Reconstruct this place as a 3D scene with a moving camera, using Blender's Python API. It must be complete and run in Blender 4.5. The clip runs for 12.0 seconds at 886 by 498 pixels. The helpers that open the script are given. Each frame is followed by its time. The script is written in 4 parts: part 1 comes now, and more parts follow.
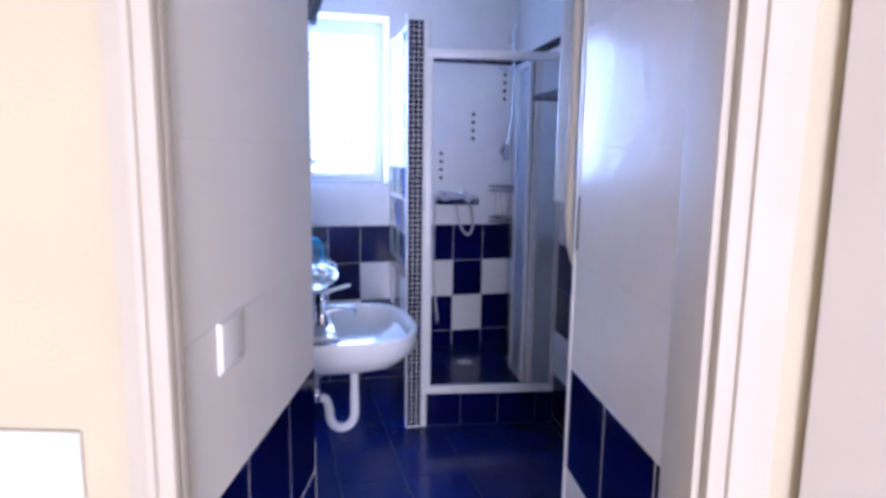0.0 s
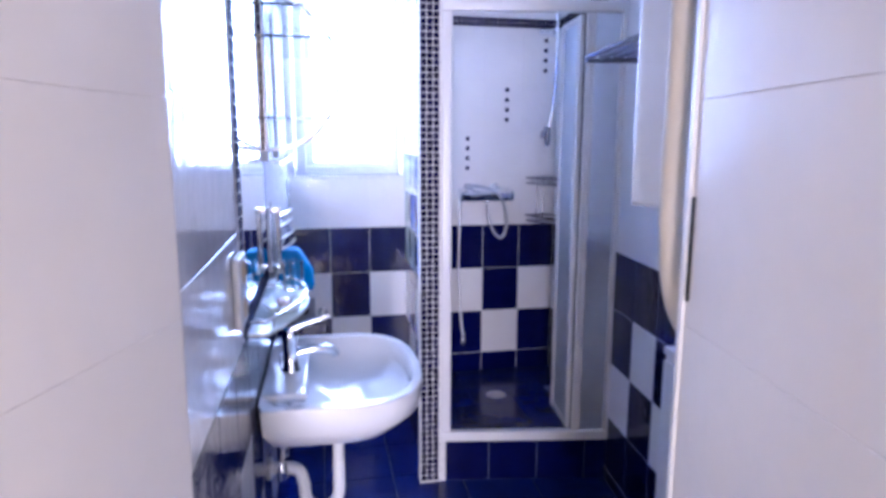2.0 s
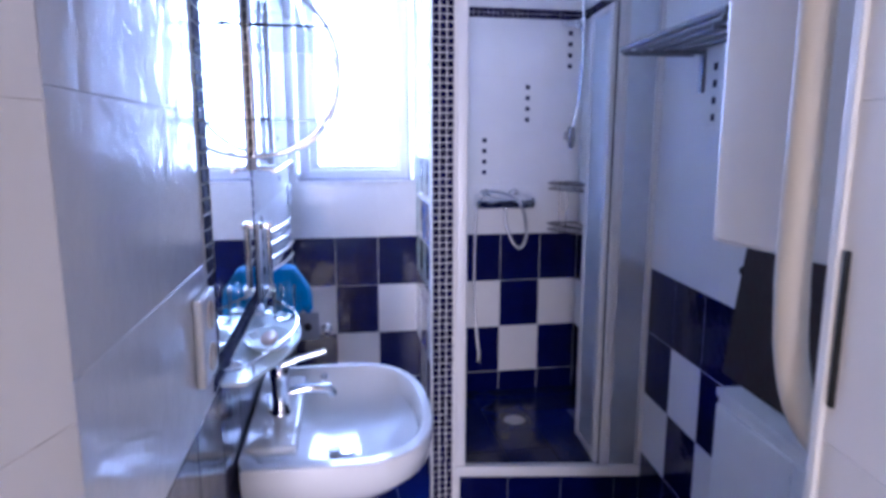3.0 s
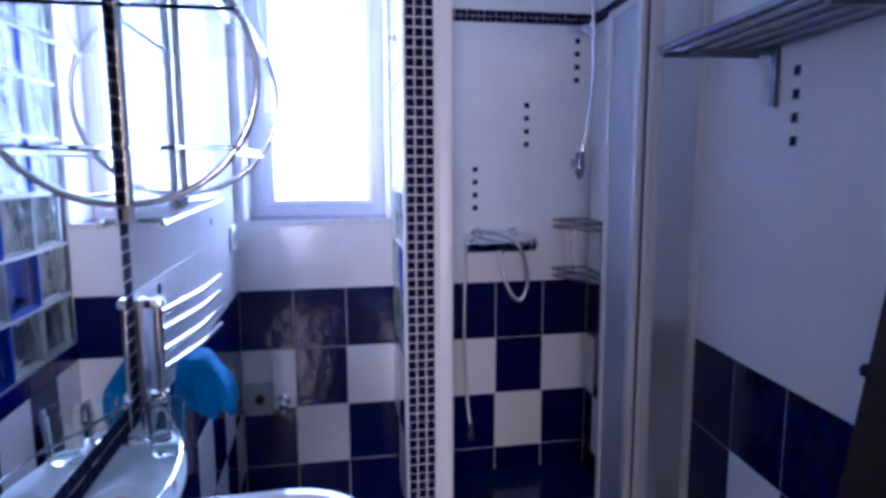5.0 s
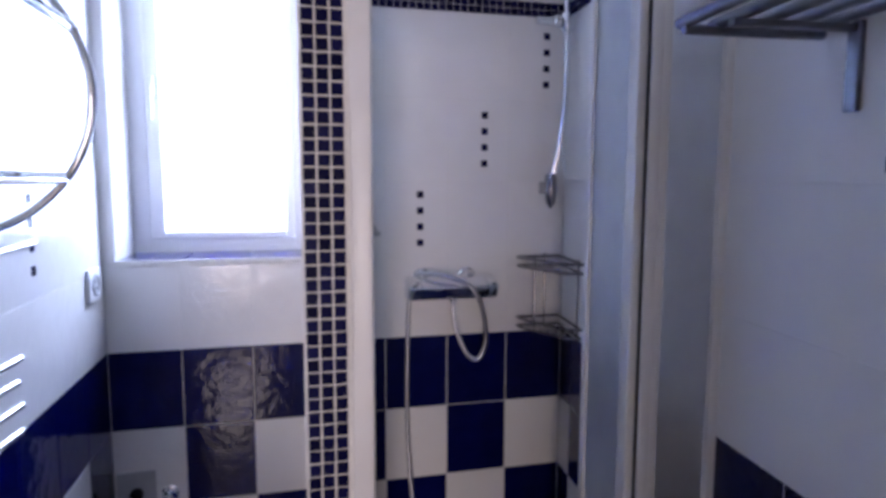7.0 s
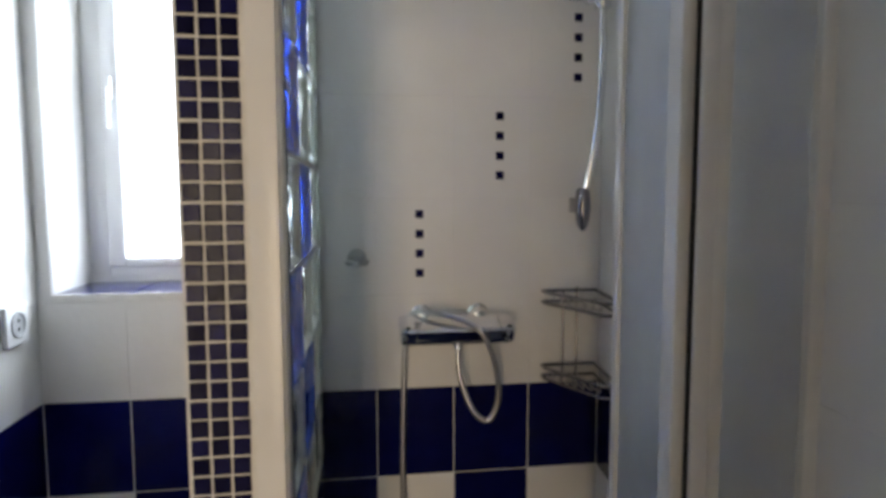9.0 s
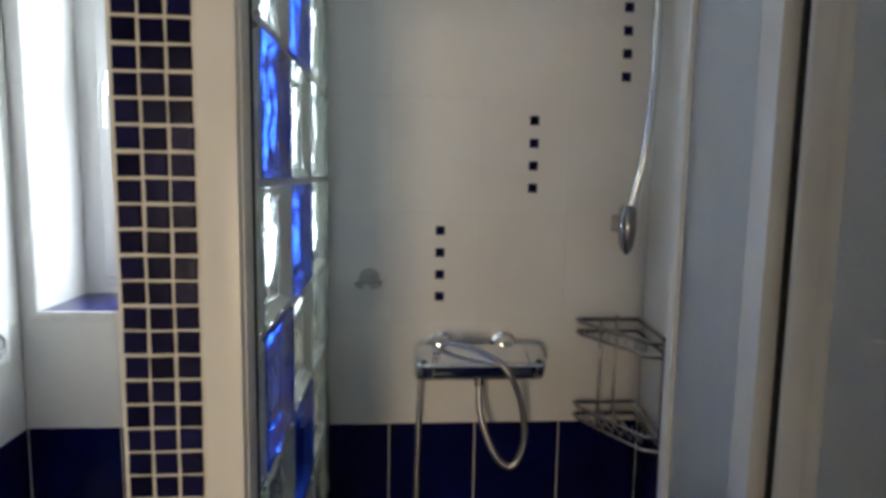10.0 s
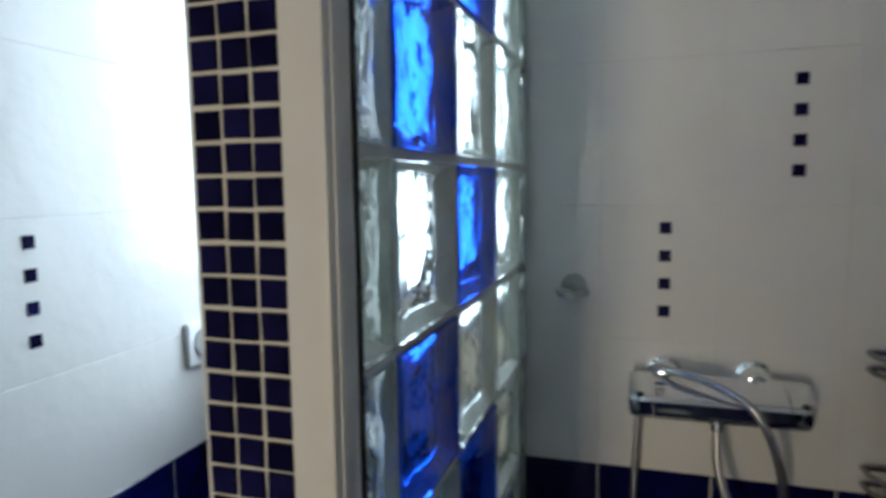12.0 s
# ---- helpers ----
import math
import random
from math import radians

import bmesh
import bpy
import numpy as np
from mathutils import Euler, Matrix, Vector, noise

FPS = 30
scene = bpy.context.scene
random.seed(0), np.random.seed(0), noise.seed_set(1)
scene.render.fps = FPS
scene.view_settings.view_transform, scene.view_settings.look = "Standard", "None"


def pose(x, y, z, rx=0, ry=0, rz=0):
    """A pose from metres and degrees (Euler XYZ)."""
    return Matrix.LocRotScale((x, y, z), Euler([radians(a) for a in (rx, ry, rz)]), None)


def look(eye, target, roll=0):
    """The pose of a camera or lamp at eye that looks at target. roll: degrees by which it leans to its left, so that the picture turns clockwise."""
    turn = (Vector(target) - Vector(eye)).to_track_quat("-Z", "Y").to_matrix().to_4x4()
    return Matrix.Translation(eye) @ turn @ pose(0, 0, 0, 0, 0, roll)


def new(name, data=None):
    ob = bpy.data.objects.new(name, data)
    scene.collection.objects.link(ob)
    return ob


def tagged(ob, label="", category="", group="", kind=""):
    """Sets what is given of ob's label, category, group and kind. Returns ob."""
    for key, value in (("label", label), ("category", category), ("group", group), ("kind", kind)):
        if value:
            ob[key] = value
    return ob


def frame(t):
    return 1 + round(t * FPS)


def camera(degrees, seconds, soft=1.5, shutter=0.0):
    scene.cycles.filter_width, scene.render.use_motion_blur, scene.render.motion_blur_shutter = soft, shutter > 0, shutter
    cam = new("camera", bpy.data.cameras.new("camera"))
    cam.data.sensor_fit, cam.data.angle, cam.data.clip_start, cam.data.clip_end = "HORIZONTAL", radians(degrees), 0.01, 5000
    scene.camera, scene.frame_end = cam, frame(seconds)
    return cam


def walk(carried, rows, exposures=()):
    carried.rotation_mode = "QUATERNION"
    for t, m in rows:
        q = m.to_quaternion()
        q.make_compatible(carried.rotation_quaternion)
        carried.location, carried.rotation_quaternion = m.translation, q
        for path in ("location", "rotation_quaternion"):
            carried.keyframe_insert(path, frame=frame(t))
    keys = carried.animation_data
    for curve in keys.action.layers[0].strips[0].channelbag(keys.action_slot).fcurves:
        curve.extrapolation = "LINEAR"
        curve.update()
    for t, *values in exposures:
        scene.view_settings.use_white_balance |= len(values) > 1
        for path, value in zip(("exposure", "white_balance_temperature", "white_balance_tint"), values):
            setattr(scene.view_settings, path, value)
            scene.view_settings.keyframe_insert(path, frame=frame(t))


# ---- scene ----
cam = camera(70.24, 12.0, soft=3.6, shutter=0.4)
PATH = [
    (0, (0.110, 0.562, 1.506), (0.614, 2.473, 1.198), 0.82),
    (0.5, (0.200, 0.725, 1.484), (0.685, 2.639, 1.166), 0.57),
    (1, (0.278, 0.899, 1.477), (0.725, 2.820, 1.145), 0.58),
    (1.5, (0.326, 1.078, 1.486), (0.743, 3.003, 1.139), 0.26),
    (2, (0.367, 1.254, 1.466), (0.744, 3.186, 1.134), 0.18),
    (2.5, (0.404, 1.403, 1.484), (0.740, 3.343, 1.134), 0.22),
    (4.3, (0.433, 1.858, 1.489), (0.765, 3.808, 1.198), -0.02),
    (4.5, (0.478, 1.933, 1.501), (0.815, 3.883, 1.210), 0.16),
    (5, (0.552, 2.070, 1.510), (0.911, 4.019, 1.243), -0.19),
    (5.5, (0.608, 2.183, 1.524), (0.983, 4.130, 1.265), -0.33),
    (6, (0.646, 2.315, 1.524), (1.058, 4.258, 1.285), 0.32),
    (6.5, (0.690, 2.451, 1.532), (1.135, 4.387, 1.302), 0.17),
    (7, (0.742, 2.581, 1.533), (1.208, 4.514, 1.317), 0.16),
    (7.5, (0.776, 2.716, 1.525), (1.269, 4.644, 1.330), 0.36),
    (9.5, (1.026, 3.013, 1.566), (1.222, 4.996, 1.390), 0.17),
    (10, (1.037, 3.118, 1.616), (1.195, 5.098, 1.383), 0.95),
    (10.5, (1.075, 3.164, 1.640), (1.148, 5.146, 1.382), 1.38),
    (11, (1.105, 3.223, 1.614), (1.022, 5.208, 1.384), 0.99),
    (11.5, (1.105, 3.291, 1.582), (0.814, 5.259, 1.380), 0.20),
    (12, (1.091, 3.350, 1.575), (0.511, 5.253, 1.367), -0.73),
]

# exposure and white balance of the film camera, which darkens and warms as it nears the window
EXPOSURES = [(0.0, 0.02, 4500, 31), (0.5, 0.30, 4600, 31), (1.0, 0.56, 4650, 30), (1.5, 0.62, 4700, 34), (2.5, 0.38, 4650, 35), (4.5, -0.42, 4550, 35), (5.5, -0.40, 4850, 38), (6.5, -0.28, 5200, 33), (7.5, -0.28, 5700, 27), (9.5, -0.50, 6900, 9), (11.0, -0.60, 6800, 8), (12.0, -0.70, 6200, 5)]
walk(cam, [(t, look(eye, target, roll)) for t, eye, target, roll in PATH], EXPOSURES)

# ---- world and light ----
world = bpy.data.worlds.new("sky_world")
scene.world = world
world.use_nodes = True
wn = world.node_tree.nodes
sky = wn.new("ShaderNodeTexSky")
sky.sky_type, sky.sun_disc, sky.sun_elevation, sky.sun_rotation = "NISHITA", False, radians(40), radians(20)
world.node_tree.links.new(sky.outputs[0], wn["Background"].inputs[0])
wn["Background"].inputs[1].default_value = 0.08


def area_lamp(name, m, sx, sy, watts, colour):
    data = bpy.data.lights.new(name, "AREA")
    data.shape, data.size, data.size_y, data.energy, data.color = "RECTANGLE", sx, sy, watts, colour
    ob = new(name, data)
    ob.matrix_world = m
    return ob


# daylight standing in the bathroom window and in the window of the hall behind the walker
area_lamp("bathroom_window_daylight", look((0.53, 4.93, 1.86), (0.53, 3.0, 1.55)), 0.62, 1.1, 38, (0.72, 0.86, 1.0))
area_lamp("hall_window_daylight", look((-0.40, -3.02, 1.25), (0.55, 2.5, 1.15)), 1.2, 2.0, 225, (1.0, 0.83, 0.60))


# ---- materials ----
def material(name, base, rough=0.5, metal=0.0, vary=0.0, scale=8.0, bump=0.0, bscale=60.0, coat=0.0, trans=0.0, ior=1.45, per_object=0.0, stain=None, sscale=3.0):
    mat = bpy.data.materials.new(name)
    mat.use_nodes = True
    nt = mat.node_tree
    n, l = nt.nodes, nt.links
    p = n["Principled BSDF"]
    p.inputs["Base Color"].default_value = (*base, 1)
    p.inputs["Roughness"].default_value = rough
    p.inputs["Metallic"].default_value = metal
    p.inputs["Coat Weight"].default_value = coat
    p.inputs["Coat Roughness"].default_value = 0.04
    p.inputs["Transmission Weight"].default_value = trans
    p.inputs["IOR"].default_value = ior
    tc = n.new("ShaderNodeTexCoord")
    geo = n.new("ShaderNodeNewGeometry")
    if vary or per_object:
        noise_t = n.new("ShaderNodeTexNoise")
        noise_t.inputs["Scale"].default_value, noise_t.inputs["Detail"].default_value = scale, 6
        l.new(geo.outputs["Position"], noise_t.inputs["Vector"])
        ramp = n.new("ShaderNodeMapRange")
        ramp.inputs["From Min"].default_value, ramp.inputs["From Max"].default_value = 0.3, 0.7
        ramp.inputs["To Min"].default_value, ramp.inputs["To Max"].default_value = 1 - vary, 1 + vary
        l.new(noise_t.outputs["Fac"], ramp.inputs["Value"])
        info = n.new("ShaderNodeObjectInfo")
        own = n.new("ShaderNodeMapRange")
        own.inputs["To Min"].default_value, own.inputs["To Max"].default_value = 1 - per_object, 1 + per_object
        l.new(info.outputs["Random"], own.inputs["Value"])
        mul = n.new("ShaderNodeMath")
        mul.operation = "MULTIPLY"
        l.new(ramp.outputs["Result"], mul.inputs[0])
        l.new(own.outputs["Result"], mul.inputs[1])
        tint = n.new("ShaderNodeVectorMath")
        tint.operation = "SCALE"
        tint.inputs[0].default_value = base
        l.new(mul.outputs[0], tint.inputs["Scale"])
        out = tint.outputs["Vector"]
        if stain:
            big = n.new("ShaderNodeTexNoise")
            big.inputs["Scale"].default_value, big.inputs["Detail"].default_value = sscale, 4
            l.new(geo.outputs["Position"], big.inputs["Vector"])
            cut = n.new("ShaderNodeMapRange")
            cut.inputs["From Min"].default_value, cut.inputs["From Max"].default_value = 0.52, 0.72
            l.new(big.outputs["Fac"], cut.inputs["Value"])
            mix = n.new("ShaderNodeMix")
            mix.data_type = "RGBA"
            l.new(cut.outputs["Result"], mix.inputs["Factor"])
            l.new(out, mix.inputs["A"])
            mix.inputs["B"].default_value = (*stain, 1)
            out = mix.outputs["Result"]
        l.new(out, p.inputs["Base Color"])
        rr = n.new("ShaderNodeMapRange")
        rr.inputs["To Min"].default_value, rr.inputs["To Max"].default_value = max(0.02, rough * 0.75), min(1, rough * 1.3)
        l.new(noise_t.outputs["Fac"], rr.inputs["Value"])
        l.new(rr.outputs["Result"], p.inputs["Roughness"])
    if bump:
        b1 = n.new("ShaderNodeTexNoise")
        b1.inputs["Scale"].default_value, b1.inputs["Detail"].default_value = bscale, 3
        l.new(geo.outputs["Position"], b1.inputs["Vector"])
        bn = n.new("ShaderNodeBump")
        bn.inputs["Strength"].default_value, bn.inputs["Distance"].default_value = bump, 0.01
        l.new(b1.outputs["Fac"], bn.inputs["Height"])
        l.new(bn.outputs["Normal"], p.inputs["Normal"])
        if coat:
            l.new(bn.outputs["Normal"], p.inputs["Coat Normal"])
    return mat


WHITE_TILE = material("white_glazed_tile", (0.80, 0.78, 0.75), 0.10, vary=0.025, scale=5, bump=0.20, bscale=20, per_object=0.012)
SATIN_TILE = material("white_satin_tile", (0.80, 0.78, 0.75), 0.36, vary=0.025, scale=5, bump=0.06, bscale=30, per_object=0.012)
ENTRY_TILE = material("white_wavy_tile", (0.80, 0.78, 0.75), 0.2, vary=0.025, scale=5, bump=0.22, bscale=14, per_object=0.012)
BLUE_TILE = material("cobalt_glazed_tile", (0.0022, 0.0036, 0.058), 0.09, vary=0.22, scale=14, bump=0.13, bscale=26, per_object=0.12)
FLOOR_TILE = material("navy_floor_tile", (0.007, 0.015, 0.115), 0.16, vary=0.12, scale=9, bump=0.05, bscale=22, per_object=0.08)
MOSAIC = material("navy_glass_mosaic", (0.007, 0.007, 0.045), 0.2, vary=0.3, scale=30, bump=0.04, bscale=60, per_object=0.45)
MATT_MOSAIC = material("matt_navy_mosaic", (0.006, 0.006, 0.045), 0.6, vary=0.3, scale=30, bump=0.04, bscale=60, per_object=0.3)
GROUT = material("pale_grout", (0.76, 0.74, 0.70), 0.85, vary=0.08, scale=40, bump=0.2, bscale=300)
GREY_GROUT = material("blue_grey_grout", (0.16, 0.18, 0.28), 0.8, vary=0.12, scale=40, bump=0.2, bscale=300)
PLASTER = material("white_plaster", (0.80, 0.79, 0.77), 0.85, vary=0.03, scale=6, bump=0.15, bscale=140)
YELLOW_PAINT = material("pale_yellow_wall_paint", (0.57, 0.51, 0.36), 0.8, vary=0.03, scale=5, bump=0.12, bscale=160)
CREAM_PAINT = material("cream_gloss_paint", (0.53, 0.49, 0.41), 0.55, vary=0.03, scale=8, bump=0.05, bscale=60)
DOOR_PAINT = material("off_white_door_paint", (0.50, 0.46, 0.40), 0.5, vary=0.03, scale=4, bump=0.04, bscale=90)
HALL_FLOOR = material("hall_terrazzo", (0.42, 0.36, 0.30), 0.4, vary=0.2, scale=120, bump=0.02)
CERAMIC = material("white_ceramic", (0.83, 0.83, 0.82), 0.08, vary=0.015, scale=6, coat=0.5)
CHROME = material("chrome", (0.80, 0.81, 0.83), 0.09, 1.0, vary=0.05, scale=30)
STEEL = material("brushed_steel", (0.50, 0.50, 0.52), 0.30, 1.0, vary=0.1, scale=60)
DARK_METAL = material("dark_chrome", (0.30, 0.30, 0.33), 0.22, 1.0, vary=0.1, scale=40)
MIRROR = material("mirror_silver", (0.90, 0.92, 0.92), 0.015, 1.0)
PLASTIC = material("white_plastic", (0.80, 0.80, 0.79), 0.35, vary=0.02, scale=12)
FRAME_WHITE = material("white_lacquered_aluminium", (0.78, 0.76, 0.73), 0.32, vary=0.03, scale=9)
PVC = material("white_window_pvc", (0.80, 0.80, 0.80), 0.35, vary=0.02, scale=9)
RUBBER = material("black_rubber", (0.009, 0.009, 0.009), 0.6, vary=0.2, scale=60)
CLEAR_GLASS = material("clear_glass", (0.93, 0.98, 0.97), 0.02, trans=1.0, ior=1.3)
FROST_PANE = material("frosted_window_glass", (0.97, 0.98, 1.0), 0.55, trans=1.0, ior=1.2, bump=0.1, bscale=300)
BLOCK_CLEAR = material("clear_glass_block", (0.86, 0.95, 0.92), 0.05, trans=1.0, ior=1.35, bump=0.8, bscale=15)
BLOCK_BLUE = material("blue_glass_block", (0.015, 0.09, 0.80), 0.05, trans=1.0, ior=1.35, bump=0.8, bscale=15)
PANEL_GLASS = material("frosted_shower_panel", (0.82, 0.85, 0.88), 0.32, trans=0.75, ior=1.12, vary=0.05, scale=14, bump=0.1, bscale=200)
BROWN = material("dark_brown_wood", (0.018, 0.007, 0.006), 0.55, vary=0.5, scale=26, bump=0.15, bscale=70)
BLUE_CLOTH = material("turquoise_cotton_cloth", (0.015, 0.27, 0.62), 0.95, vary=0.15, scale=20, bump=0.5, bscale=260)
SOAP = material("beige_soap", (0.66, 0.50, 0.40), 0.45, vary=0.05, scale=30)
BLACK = material("black_gloss_plastic", (0.012, 0.012, 0.014), 0.25)
MATT_MOSAIC.node_tree.nodes["Principled BSDF"].inputs["Specular IOR Level"].default_value = 0.1
MOSAIC.node_tree.nodes["Principled BSDF"].inputs["Specular IOR Level"].default_value = 0.06
SHELF_GLASS = material("pale_cyan_satin_glass", (0.86, 0.96, 0.97), 0.22, trans=0.0, ior=1.5, vary=0.02, scale=12, coat=1.0)
SATIN_TILE.node_tree.nodes["Principled BSDF"].inputs["Specular IOR Level"].default_value = 0.14
ENTRY_TILE.node_tree.nodes["Principled BSDF"].inputs["Specular IOR Level"].default_value = 0.22
SHELF_GLASS.node_tree.nodes["Principled BSDF"].inputs["Coat Roughness"].default_value = 0.3
GREY_METAL = material("dull_grey_metal", (0.20, 0.20, 0.22), 0.42, 1.0, vary=0.12, scale=50)
DISH_PLASTIC = material("milky_clear_plastic", (0.74, 0.74, 0.72), 0.25, trans=0.35, ior=1.2, vary=0.03, scale=20)
GREY_PLASTIC = material("grey_plastic", (0.42, 0.42, 0.43), 0.45, vary=0.05, scale=20)
BEIGE = material("beige_plastic", (0.62, 0.52, 0.38), 0.4, vary=0.04, scale=20)


# ---- mesh helpers ----
def finish(name, bm, mat, parent=None, label="", smooth=False):
    mesh = bpy.data.meshes.new(name)
    bmesh.ops.recalc_face_normals(bm, faces=bm.faces)
    bm.to_mesh(mesh)
    bm.free()
    mesh.materials.append(mat)
    if smooth:
        mesh.shade_smooth()
        mesh.set_sharp_from_angle(angle=radians(40))
    ob = new(name, mesh)
    if parent:
        ob.parent = parent
    if label:
        ob["label"] = label
    return ob


def part(name, bm, mat, parent, label="", smooth=True):
    return finish(name, bm, mat, parent, label, smooth)


def thing(name, label, category, group="", kind=""):
    return tagged(new(name), label, category, group, kind)


def add_box(bm, lo, hi, bevel=0.0, m=None, seg=2):
    made = bmesh.ops.create_cube(bm, size=1)
    vs = made["verts"]
    size = Vector(hi) - Vector(lo)
    for vert in vs:
        vert.co = Vector(lo) + Vector(((vert.co.x + 0.5) * size.x, (vert.co.y + 0.5) * size.y, (vert.co.z + 0.5) * size.z))
    if bevel:
        edges = list({e for vert in vs for e in vert.link_edges})
        res = bmesh.ops.bevel(bm, geom=edges, offset=bevel, segments=seg, profile=0.6, affect="EDGES")
        vs = list({vert for f in res["faces"] for vert in f.verts} | {vert for vert in vs if vert.is_valid})
    if m is not None:
        bmesh.ops.transform(bm, matrix=m, verts=[vert for vert in vs if vert.is_valid])
    return bm


def box(lo, hi, bevel=0.0, m=None, seg=2):
    return add_box(bmesh.new(), lo, hi, bevel, m, seg)


def add_tube(bm, points, radius, sides=10, cap=True, radii=None):
    """A round bar along a line of points."""
    pts = [Vector(q) for q in points]
    rings = []
    up = Vector((0.03, 0.05, 1)).normalized()
    for i, q in enumerate(pts):
        d = (pts[min(i + 1, len(pts) - 1)] - pts[max(i - 1, 0)]).normalized()
        side = d.cross(up)
        if side.length < 0.1:
            side = d.cross(Vector((1, 0, 0)))
        side.normalize()
        other = side.cross(d)
        r = radii[i] if radii else radius
        rings.append([bm.verts.new(q + r * (math.cos(a) * side + math.sin(a) * other)) for a in (2 * math.pi * k / sides for k in range(sides))])
        up = other if abs(other.dot(d)) < 0.9 else up
    for a, b in zip(rings, rings[1:]):
        for k in range(sides):
            bm.faces.new((a[k], a[(k + 1) % sides], b[(k + 1) % sides], b[k]))
    if cap:
        bm.faces.new(list(reversed(rings[0])))
        bm.faces.new(rings[-1])
    return bm


def tube(points, radius, sides=10, cap=True, radii=None):
    return add_tube(bmesh.new(), points, radius, sides, cap, radii)


def add_lathe(bm, profile, centre=(0, 0, 0), sides=24, axis="z"):
    """A turned body: profile of (radius, height)."""
    rings = []
    for r, h in profile:
        ring = []
        for k in range(sides):
            a = 2 * math.pi * k / sides
            q = Vector((r * math.cos(a), r * math.sin(a), h))
            if axis == "x":
                q = Vector((q.z, q.x, q.y))
            if axis == "y":
                q = Vector((q.x, q.z, q.y))
            ring.append(bm.verts.new(q + Vector(centre)))
        rings.append(ring)
    for a, b in zip(rings, rings[1:]):
        for k in range(sides):
            bm.faces.new((a[k], a[(k + 1) % sides], b[(k + 1) % sides], b[k]))
    bm.faces.new(rings[0])
    bm.faces.new(rings[-1])
    return bm


def lathe(profile, centre=(0, 0, 0), sides=24, axis="z"):
    return add_lathe(bmesh.new(), profile, centre, sides, axis)


def prism(outline, z0, z1):
    """An upright slab over a plan outline."""
    bm = bmesh.new()
    low = [bm.verts.new((x, y, z0)) for x, y in outline]
    top = [bm.verts.new((x, y, z1)) for x, y in outline]
    n = len(low)
    for k in range(n):
        bm.faces.new((low[k], low[(k + 1) % n], top[(k + 1) % n], top[k]))
    bm.faces.new(low)
    bm.faces.new(top)
    return bm


def along(a, b):
    """The pose at plan point a with x running towards b and y pointing to the left of that way."""
    return pose(a[0], a[1], 0, 0, 0, math.degrees(math.atan2(b[1] - a[1], b[0] - a[0])))


def span(a, b):
    return math.hypot(b[0] - a[0], b[1] - a[1])


tile_meshes = {}


def tile_mesh(name, w, h, mat, depth=0.006, edge=0.0015):
    """A pillow-edged tile, centred, its face towards -y."""
    key = (name, round(w, 3), round(h, 3), mat.name)
    if key not in tile_meshes:
        bm = bmesh.new()
        w, h = round(w, 3) / 2, round(h, 3) / 2
        rings = []
        for inset, y in ((0, depth), (0, edge), (edge, 0)):
            rings.append([bm.verts.new((sx * (w - inset), y, sz * (h - inset))) for sx, sz in ((-1, -1), (1, -1), (1, 1), (-1, 1))])
        for a, b in zip(rings, rings[1:]):
            for k in range(4):
                bm.faces.new((a[k], a[(k + 1) % 4], b[(k + 1) % 4], b[k]))
        bm.faces.new(rings[-1])
        bmesh.ops.recalc_face_normals(bm, faces=bm.faces)
        mesh = bpy.data.meshes.new(name)
        bm.to_mesh(mesh)
        bm.free()
        mesh.materials.append(mat)
        tile_meshes[key] = mesh
    return tile_meshes[key]


# ---- plan ----
FLOOR_Z, CEILING_Z = 0.0, 2.62
BEND = (0.187, 2.09)            # where the splayed entrance meets the basin wall
CORNER_L = (0.206, 4.572)
CORNER_R = (1.642, 4.572)
DOOR_L = (-0.035, 1.37)         # ends of the tiled entrance at the door frame
DOOR_R = (0.716, 1.300)
PIER_R = (0.815, 1.960)          # free end of the entrance wall
NOOK = (1.424, 2.035)            # corner behind that wall
ENTRY_Z = [0.0, 0.16, 0.43, 0.70, 0.972, 1.241, 1.517, 1.793, 2.07, 2.345, 2.62]
ROWS_Z = [0.0, 0.056, 0.298, 0.540, 0.782, 1.024, 1.276, 1.530, 1.793, 2.062, 2.110, 2.36, 2.62]
BAND = 9                        # the row that is a mosaic band

# ---- setting ----
def wall_body(name, a, b, holes=(), thick=0.14, z0=-0.1, z1=CEILING_Z, mat=None, label="", ext=0.0, start=None):
    """A wall with its room face just behind the tile face that runs from a to b; holes of (s0, s1, z0, z1)."""
    m, length = along(a, b), span(a, b)
    bm = bmesh.new()
    cuts = sorted({-ext if start is None else start, length + ext, *(s for h in holes for s in h[:2])})
    for s0, s1 in zip(cuts, cuts[1:]):
        inside = [h for h in holes if h[0] <= (s0 + s1) / 2 <= h[1]]
        if inside:
            h = inside[0]
            add_box(bm, (s0, 0.0014, z0), (s1, thick, h[2]), m=m)
            add_box(bm, (s0, 0.0014, h[3]), (s1, thick, z1), m=m)
        else:
            add_box(bm, (s0, 0.0014, z0), (s1, thick, z1), m=m)
    bmesh.ops.remove_doubles(bm, verts=bm.verts, dist=0.0005)
    ob = finish(name, bm, mat or GROUT)
    return tagged(ob, label, "wall", kind="structure")


